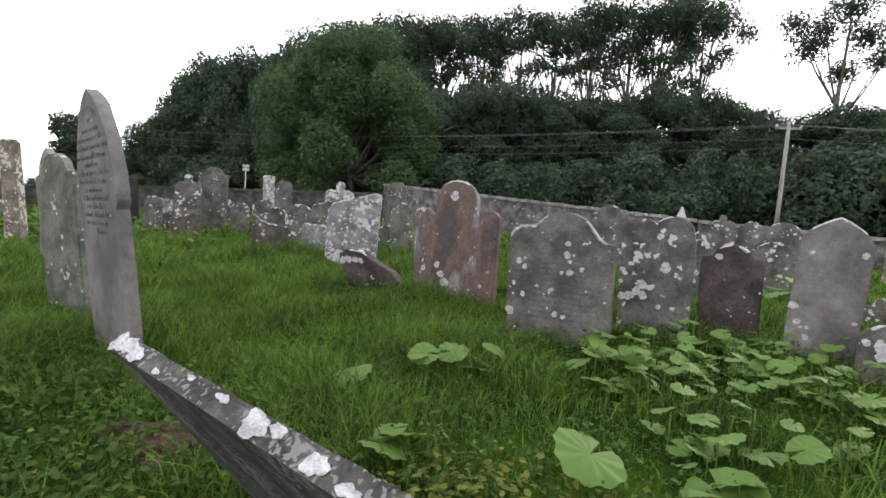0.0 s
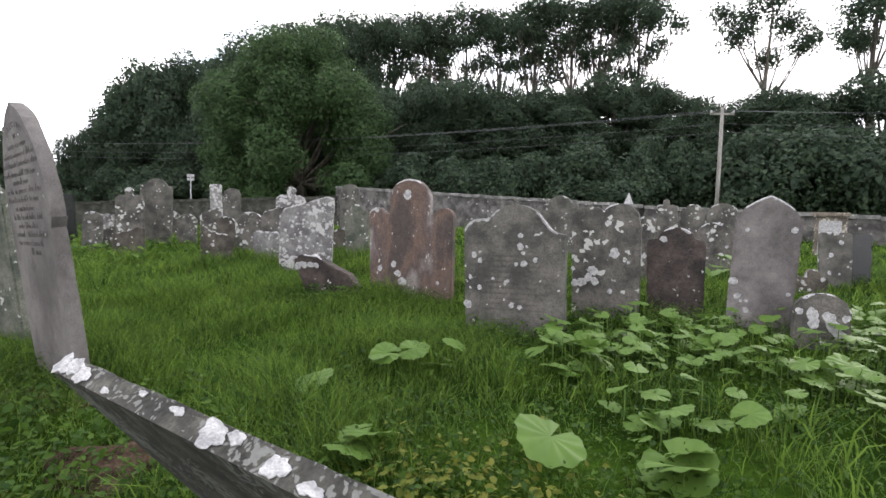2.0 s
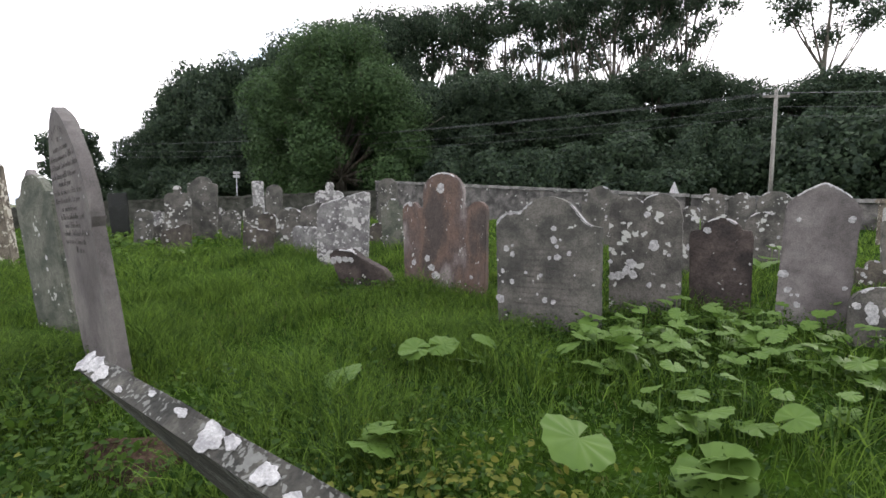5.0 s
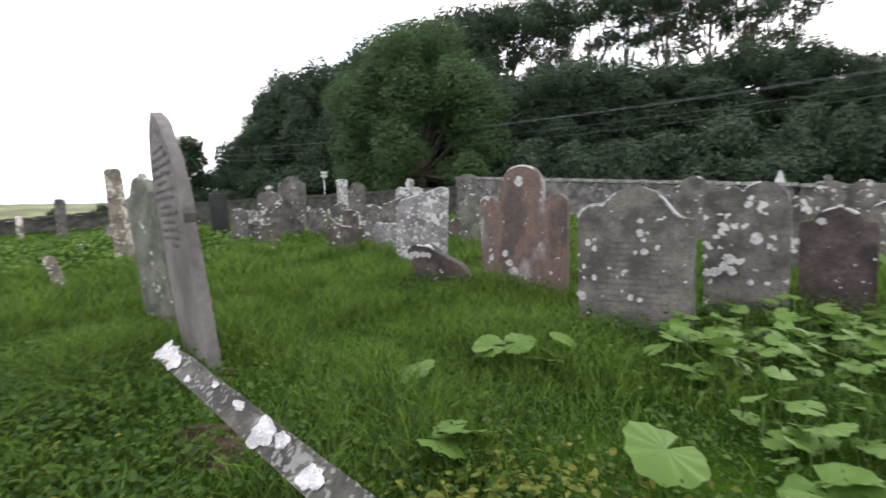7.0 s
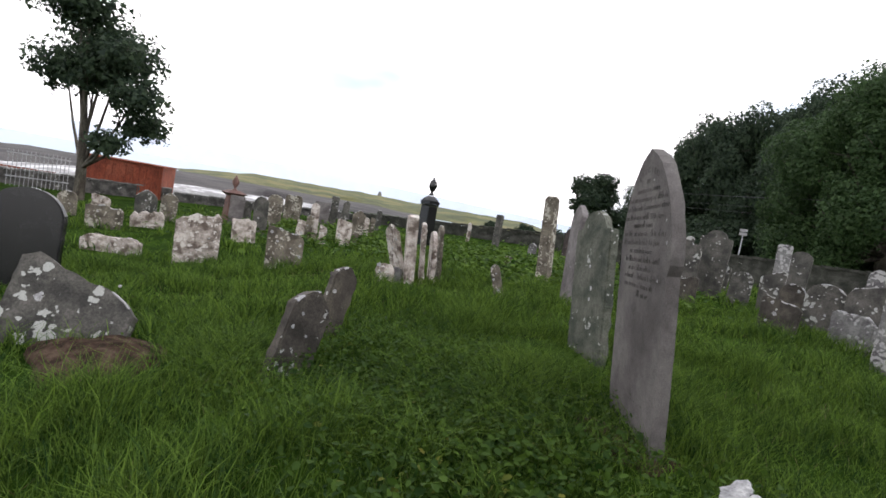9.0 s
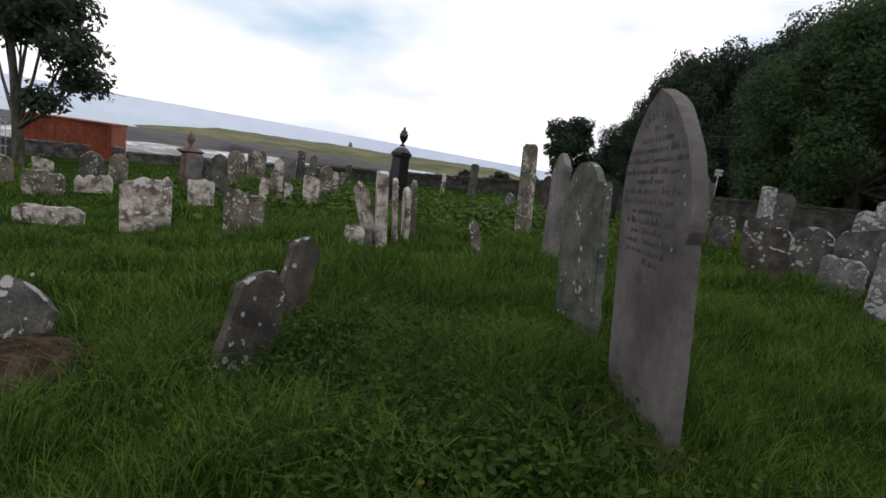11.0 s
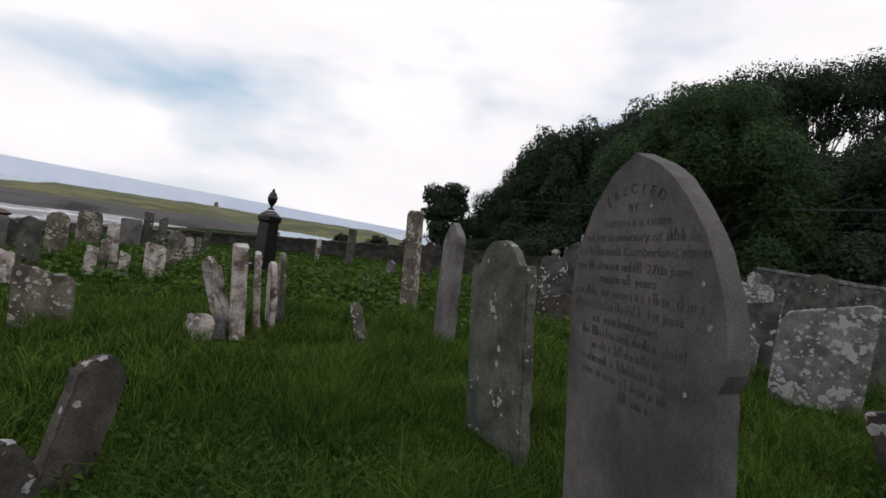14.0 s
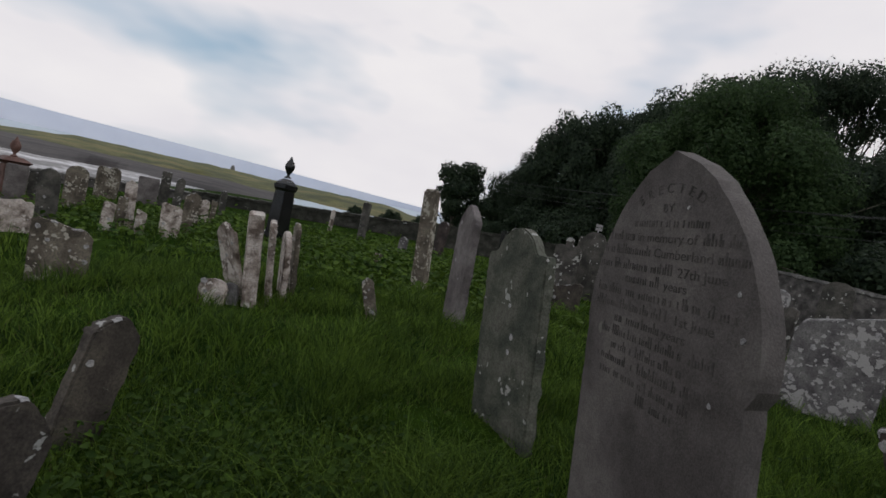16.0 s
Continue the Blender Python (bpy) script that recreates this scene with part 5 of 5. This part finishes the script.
for r0, r1, n, wid, tag in ((0.0, 4.2, 130000, 0.0062, "lush green grass close to the path"), (4.2, 9.5, 190000, 0.0115, "lush green grass among the graves"), (9.5, 20.0, 120000, 0.024, "rough grass between far graves")):
    per = 13
    centre = scatter(n // per, r0, r1)
    off = gr.normal(size=(len(centre), per, 2)) * (0.035 + 0.002 * r1)
    xy = (centre[:, None] + off).reshape(-1, 2)
    vigour = np.repeat(0.65 + 0.75 * gr.random(len(centre)), per)
    way = np.arctan2(off[..., 1], off[..., 0]).reshape(-1)
    keep = gr.random(len(xy)) > 0.75 * butter(xy[:, 0], xy[:, 1])
    keep &= gr.random(len(xy)) > 0.6 * np.maximum(hump(xy[:, 0], xy[:, 1], -2.6, 1.7, 1.8, 0.9), 0.85 * hump(xy[:, 0], xy[:, 1], -3.8, 2.1, 1.4, 0.7))
    keep &= ((xy[:, 0] + 4.55) ** 2 / 0.36 + (xy[:, 1] + 0.2) ** 2 / 0.2 > 1) & ((xy[:, 0] + 1.1) ** 2 / 0.08 + (xy[:, 1] - 2.2) ** 2 / 0.05 > 1)
    xy, vigour, way = xy[keep], vigour[keep], way[keep]
    tg = tall_grass(xy[:, 0], xy[:, 1])
    hgt = (0.09 + 0.25 * tg ** 2) * vigour * (0.6 + 0.8 * gr.random(len(xy)))
    blades("grass", tag, xy, hgt, wid * (0.6 + 0.8 * gr.random(len(xy))), GRASS, gr, 0.75, way=way)

# tufts of longer grass round stones and in the open
tuft = []
for cx, cy, n in ((-4.6, 0.55, 420), (-4.4, 0.8, 300), (0.75, 4.3, 420), (0.35, 4.4, 300), (-2.2, 5.4, 250), (-0.6, 2.9, 260), (-2.9, 2.5, 260), (-9.4, 3.6, 260), (-7.6, 0.7, 260), (-3.3, 3.6, 250), (0.1, 4.6, 250), (-0.4, 1.9, 180), (0.3, 2.2, 220), (-6.9, 5.6, 220), (-10.2, 3.9, 260), (1.9, 3.4, 200)):
    tuft.append(gr.normal(size=(n, 2)) * 0.16 + (cx, cy))
for cx, cy in scatter(170, 1.2, 10):
    if float(butter(cx, cy)) < 0.3:
        tuft.append(gr.normal(size=(70, 2)) * gr.uniform(0.06, 0.16) + (cx, cy))
tuft = np.concatenate(tuft)
blades("grass_tuft", "long bending tufts of grass beside the stones", tuft, 0.22 + 0.16 * gr.random(len(tuft)), 0.006 + 0.004 * gr.random(len(tuft)), GRASS, gr, 0.8)
sway = np.concatenate([gr.normal(size=(n, 2)) * 0.2 + (cx, cy) for cx, cy, n in ((-2.7, 2.3, 500), (-3.3, 2.1, 500), (-2.5, 1.6, 350), (-3.1, 2.9, 500), (-3.8, 2.6, 450), (-2.2, 2.5, 300), (-4.4, 2.2, 350), (-3.5, 3.4, 350), (-3.0, 1.4, 300), (-4.1, 0.6, 500), (-4.6, 0.9, 400))])
blades("long_grass", "long pale-tipped grass bending over the weeds", sway, 0.26 + 0.22 * gr.random(len(sway)), 0.005 + 0.004 * gr.random(len(sway)), GRASS, gr, 1.15)
xy = scatter(5000, 0.3, 8)
blades("dry_grass", "scattered dry straw-coloured grass stems", xy, 0.08 + 0.16 * gr.random(len(xy)), np.full(len(xy), 0.004), STRAW, gr, 1.1)


def leaves(name, label, xy, size, lift, mat, rng, tilt=0.45):
    """Small flat leaves in one mesh, each a folded pointed oval on the ground's cover."""
    n = len(xy)
    z = ground(xy[:, 0], xy[:, 1]) + lift
    nrm = rng.normal(size=(n, 3)) * tilt + (0, 0, 1)
    nrm /= np.linalg.norm(nrm, axis=1)[:, None]
    a = np.cross(nrm, rng.normal(size=(n, 3)))
    a /= np.linalg.norm(a, axis=1)[:, None]
    b = np.cross(nrm, a)
    c = np.column_stack([xy, z])
    shape = ((-1, 0, 0), (-0.35, 0.62, 0.18), (0.45, 0.5, 0.15), (1, 0, -0.1), (0.45, -0.5, 0.15), (-0.35, -0.62, 0.18))
    pts = np.stack([c + size[:, None] * (u * a + v * b + w * nrm) for u, v, w in shape], 1)
    me = bpy.data.meshes.new(name)
    me.vertices.add(n * 6)
    me.vertices.foreach_set("co", pts.reshape(-1))
    me.loops.add(n * 8)
    me.loops.foreach_set("vertex_index", (np.arange(n)[:, None] * 6 + np.array([0, 1, 2, 3, 0, 3, 4, 5])).reshape(-1).astype(np.int32)[:])
    me.polygons.add(n * 2)
    me.polygons.foreach_set("loop_start", (np.arange(n)[:, None] * 8 + np.array([0, 4])).reshape(-1).astype(np.int32))
    me.materials.append(mat)
    me.update(calc_edges=True)
    return tagged(new(name, me), label, "weeds", kind="stuff")


def patch(n, cx, cy, sx, sy):
    return gr.normal(size=(n, 2)) * (sx, sy) + (cx, cy)


xy = np.concatenate([patch(4200, -2.6, 1.7, 1.1, 0.7), patch(2400, -3.4, 2.7, 0.8, 0.6), patch(2200, -1.1, 1.2, 0.6, 0.5), patch(3000, 1.0, 1.9, 0.8, 0.6), patch(5000, 3.1, 3.2, 1.3, 0.9), patch(2500, 5.2, 4.2, 1.3, 0.8), patch(1500, -0.3, 2.6, 1.0, 0.6), patch(1200, 1.7, 4.4, 0.8, 0.3), patch(1300, 2.3, 5.2, 0.5, 0.25), patch(1100, 3.2, 5.4, 0.5, 0.3), patch(900, 3.9, 4.8, 0.5, 0.3), patch(900, -0.1, 6.2, 0.6, 0.25), patch(700, -1.1, 6.4, 0.5, 0.25), patch(600, 1.0, 4.6, 0.4, 0.2), patch(4200, -3.8, 2.1, 0.9, 0.6)])
leaves("weeds", "low green weeds and ground ivy in the grass", xy, (0.013 + 0.022 * gr.random(len(xy)) ** 2) * np.where(xy[:, 0] > 0, 0.72, 1.0), 0.03 + 0.17 * gr.random(len(xy)) ** 1.5, WEED, gr, 0.6)
xy = np.concatenate([patch(380, 0.75, 2.0, 0.35, 0.3), patch(110, -1.7, 1.5, 0.4, 0.3), patch(60, -3.0, 2.0, 0.6, 0.5), patch(60, -1.0, 1.0, 0.3, 0.3)])
nests = np.concatenate([patch(60, -2.6, 1.9, 0.75, 0.45), patch(60, -3.4, 2.5, 0.7, 0.5), patch(20, -1.6, 1.6, 0.45, 0.35), patch(14, 2.6, 3.0, 0.9, 0.5)])
big = (nests[:, None] + gr.normal(size=(len(nests), 12, 2)) * 0.075).reshape(-1, 2)
leaves("broad_weeds", "knee-high weeds with broad dark green leaves", big, 0.016 + 0.022 * gr.random(len(big)), 0.05 + 0.17 * gr.random(len(big)), WEED, gr, 0.65)
leaves("yellow_weeds", "yellowing small leaves low in the grass", xy, 0.018 + 0.016 * gr.random(len(xy)), 0.05 + 0.08 * gr.random(len(xy)), YELLOW, gr)
xy = np.concatenate([patch(3600, -13, 9.5, 2.6, 2.0), patch(1800, -16.5, 6, 2.2, 2.3), patch(1500, -11, 11, 2, 1.5)])
leaves("nettles", "green weeds covering the far graves", xy, 0.05 + 0.05 * gr.random(len(xy)), 0.05 + 0.2 * gr.random(len(xy)), NETTLE, gr, 0.35)


def broad_leaf(r, rng):
    """A large round leaf, notched at its stalk, scalloped and cupped, with ribs pressed in; it lies flat round its stalk's top."""
    bm = bmesh.new()
    n, rings = 44, (0.0, 0.35, 0.7, 1.0)
    ph = rng.uniform(0, 6)
    grid = []
    for s in rings[1:]:
        row = []
        for k in range(n + 1):
            a = radians(12 + 336 * k / n)
            edge = r * (1 + 0.035 * math.sin(11 * a + ph) + 0.04 * math.sin(4 * a + 2 * ph)) * (0.86 + 0.14 * abs(math.sin(a / 2)))
            q = s * edge
            z = 0.09 * r * s * s * math.sin(2 * a + ph) - 0.06 * r * s * s + 0.035 * r * s * math.cos(11 * a)
            row.append(bm.verts.new((q * math.cos(a), q * math.sin(a), z)))
        grid.append(row)
    c = bm.verts.new((0, 0, 0))
    for k in range(n):
        bm.faces.new((c, grid[0][k], grid[0][k + 1]))
        for i in range(2):
            bm.faces.new((grid[i][k], grid[i + 1][k], grid[i + 1][k + 1], grid[i][k + 1]))
    return bm_mesh("leaf", bm, BROAD, True)


lr = random.Random(21)
LEAVES = [broad_leaf(1.0, lr) for _ in range(7)]
stalk_bm = bmesh.new()
tube([(0, 0, 0), (0.02, 0.01, 0.5), (0, 0, 1)], [0.03, 0.025, 0.02], stalk_bm, 5)
STALK = bm_mesh("stalk", stalk_bm, BROAD, True)


def butterbur(x, y, count, size, spread, low=0.12, high=0.35):
    """A plant of large round leaves on stalks."""
    root = tagged(new("butterbur_plant"), "plant with large round pale green leaves in the grass", "plant", "butterbur plants")
    gz = float(ground(x, y))
    root.location = (x, y, gz)
    for k in range(count):
        a, q = lr.uniform(0, 6.283), spread * math.sqrt(lr.random())
        px, py = q * math.cos(a), q * math.sin(a)
        s = size * lr.uniform(0.65, 1.25)
        h = lr.uniform(low, high) + float(ground(x + px, y + py)) - gz
        leaf = part("leaf", lr.choice(LEAVES), root)
        leaf.matrix_basis = pose(px, py, h, lr.uniform(-24, 24), lr.uniform(-24, 24), lr.uniform(0, 360)) @ Matrix.Diagonal((s, s, s, 1))
        st = part("stalk", STALK, root)
        st.matrix_basis = pose(px * 0.8, py * 0.8, -0.05, 0, 0, 0) @ Matrix.Diagonal((0.22, 0.22, h + 0.05, 1))


butterbur(1.32, 2.26, 1, 0.25, 0.01, 0.24, 0.26)
butterbur(0.26, 2.36, 3, 0.14, 0.15, 0.12, 0.22)
butterbur(-0.25, 3.15, 1, 0.14, 0.02, 0.18, 0.2)
butterbur(0.28, 3.6, 3, 0.11, 0.16)
butterbur(0.72, 3.62, 3, 0.12, 0.2)
butterbur(2.07, 2.2, 3, 0.19, 0.22)
butterbur(1.75, 3.5, 3, 0.12, 0.22)
butterbur(1.5, 4.55, 3, 0.11, 0.24)
for i in range(80):
    x = lr.uniform(1.5, 5.4)
    y = 1.95 + 0.13 * x + lr.uniform(0.25 if x < 2.3 else 0.0, 2.2 if x < 2.4 else 2.7)
    butterbur(x, y, 5, lr.uniform(0.06, 0.108), 0.36, 0.08, 0.28)
for i in range(18):
    butterbur(lr.uniform(4.4, 9.5), lr.uniform(4.6, 8.4), 5, 0.13, 0.4, 0.2, 0.42)
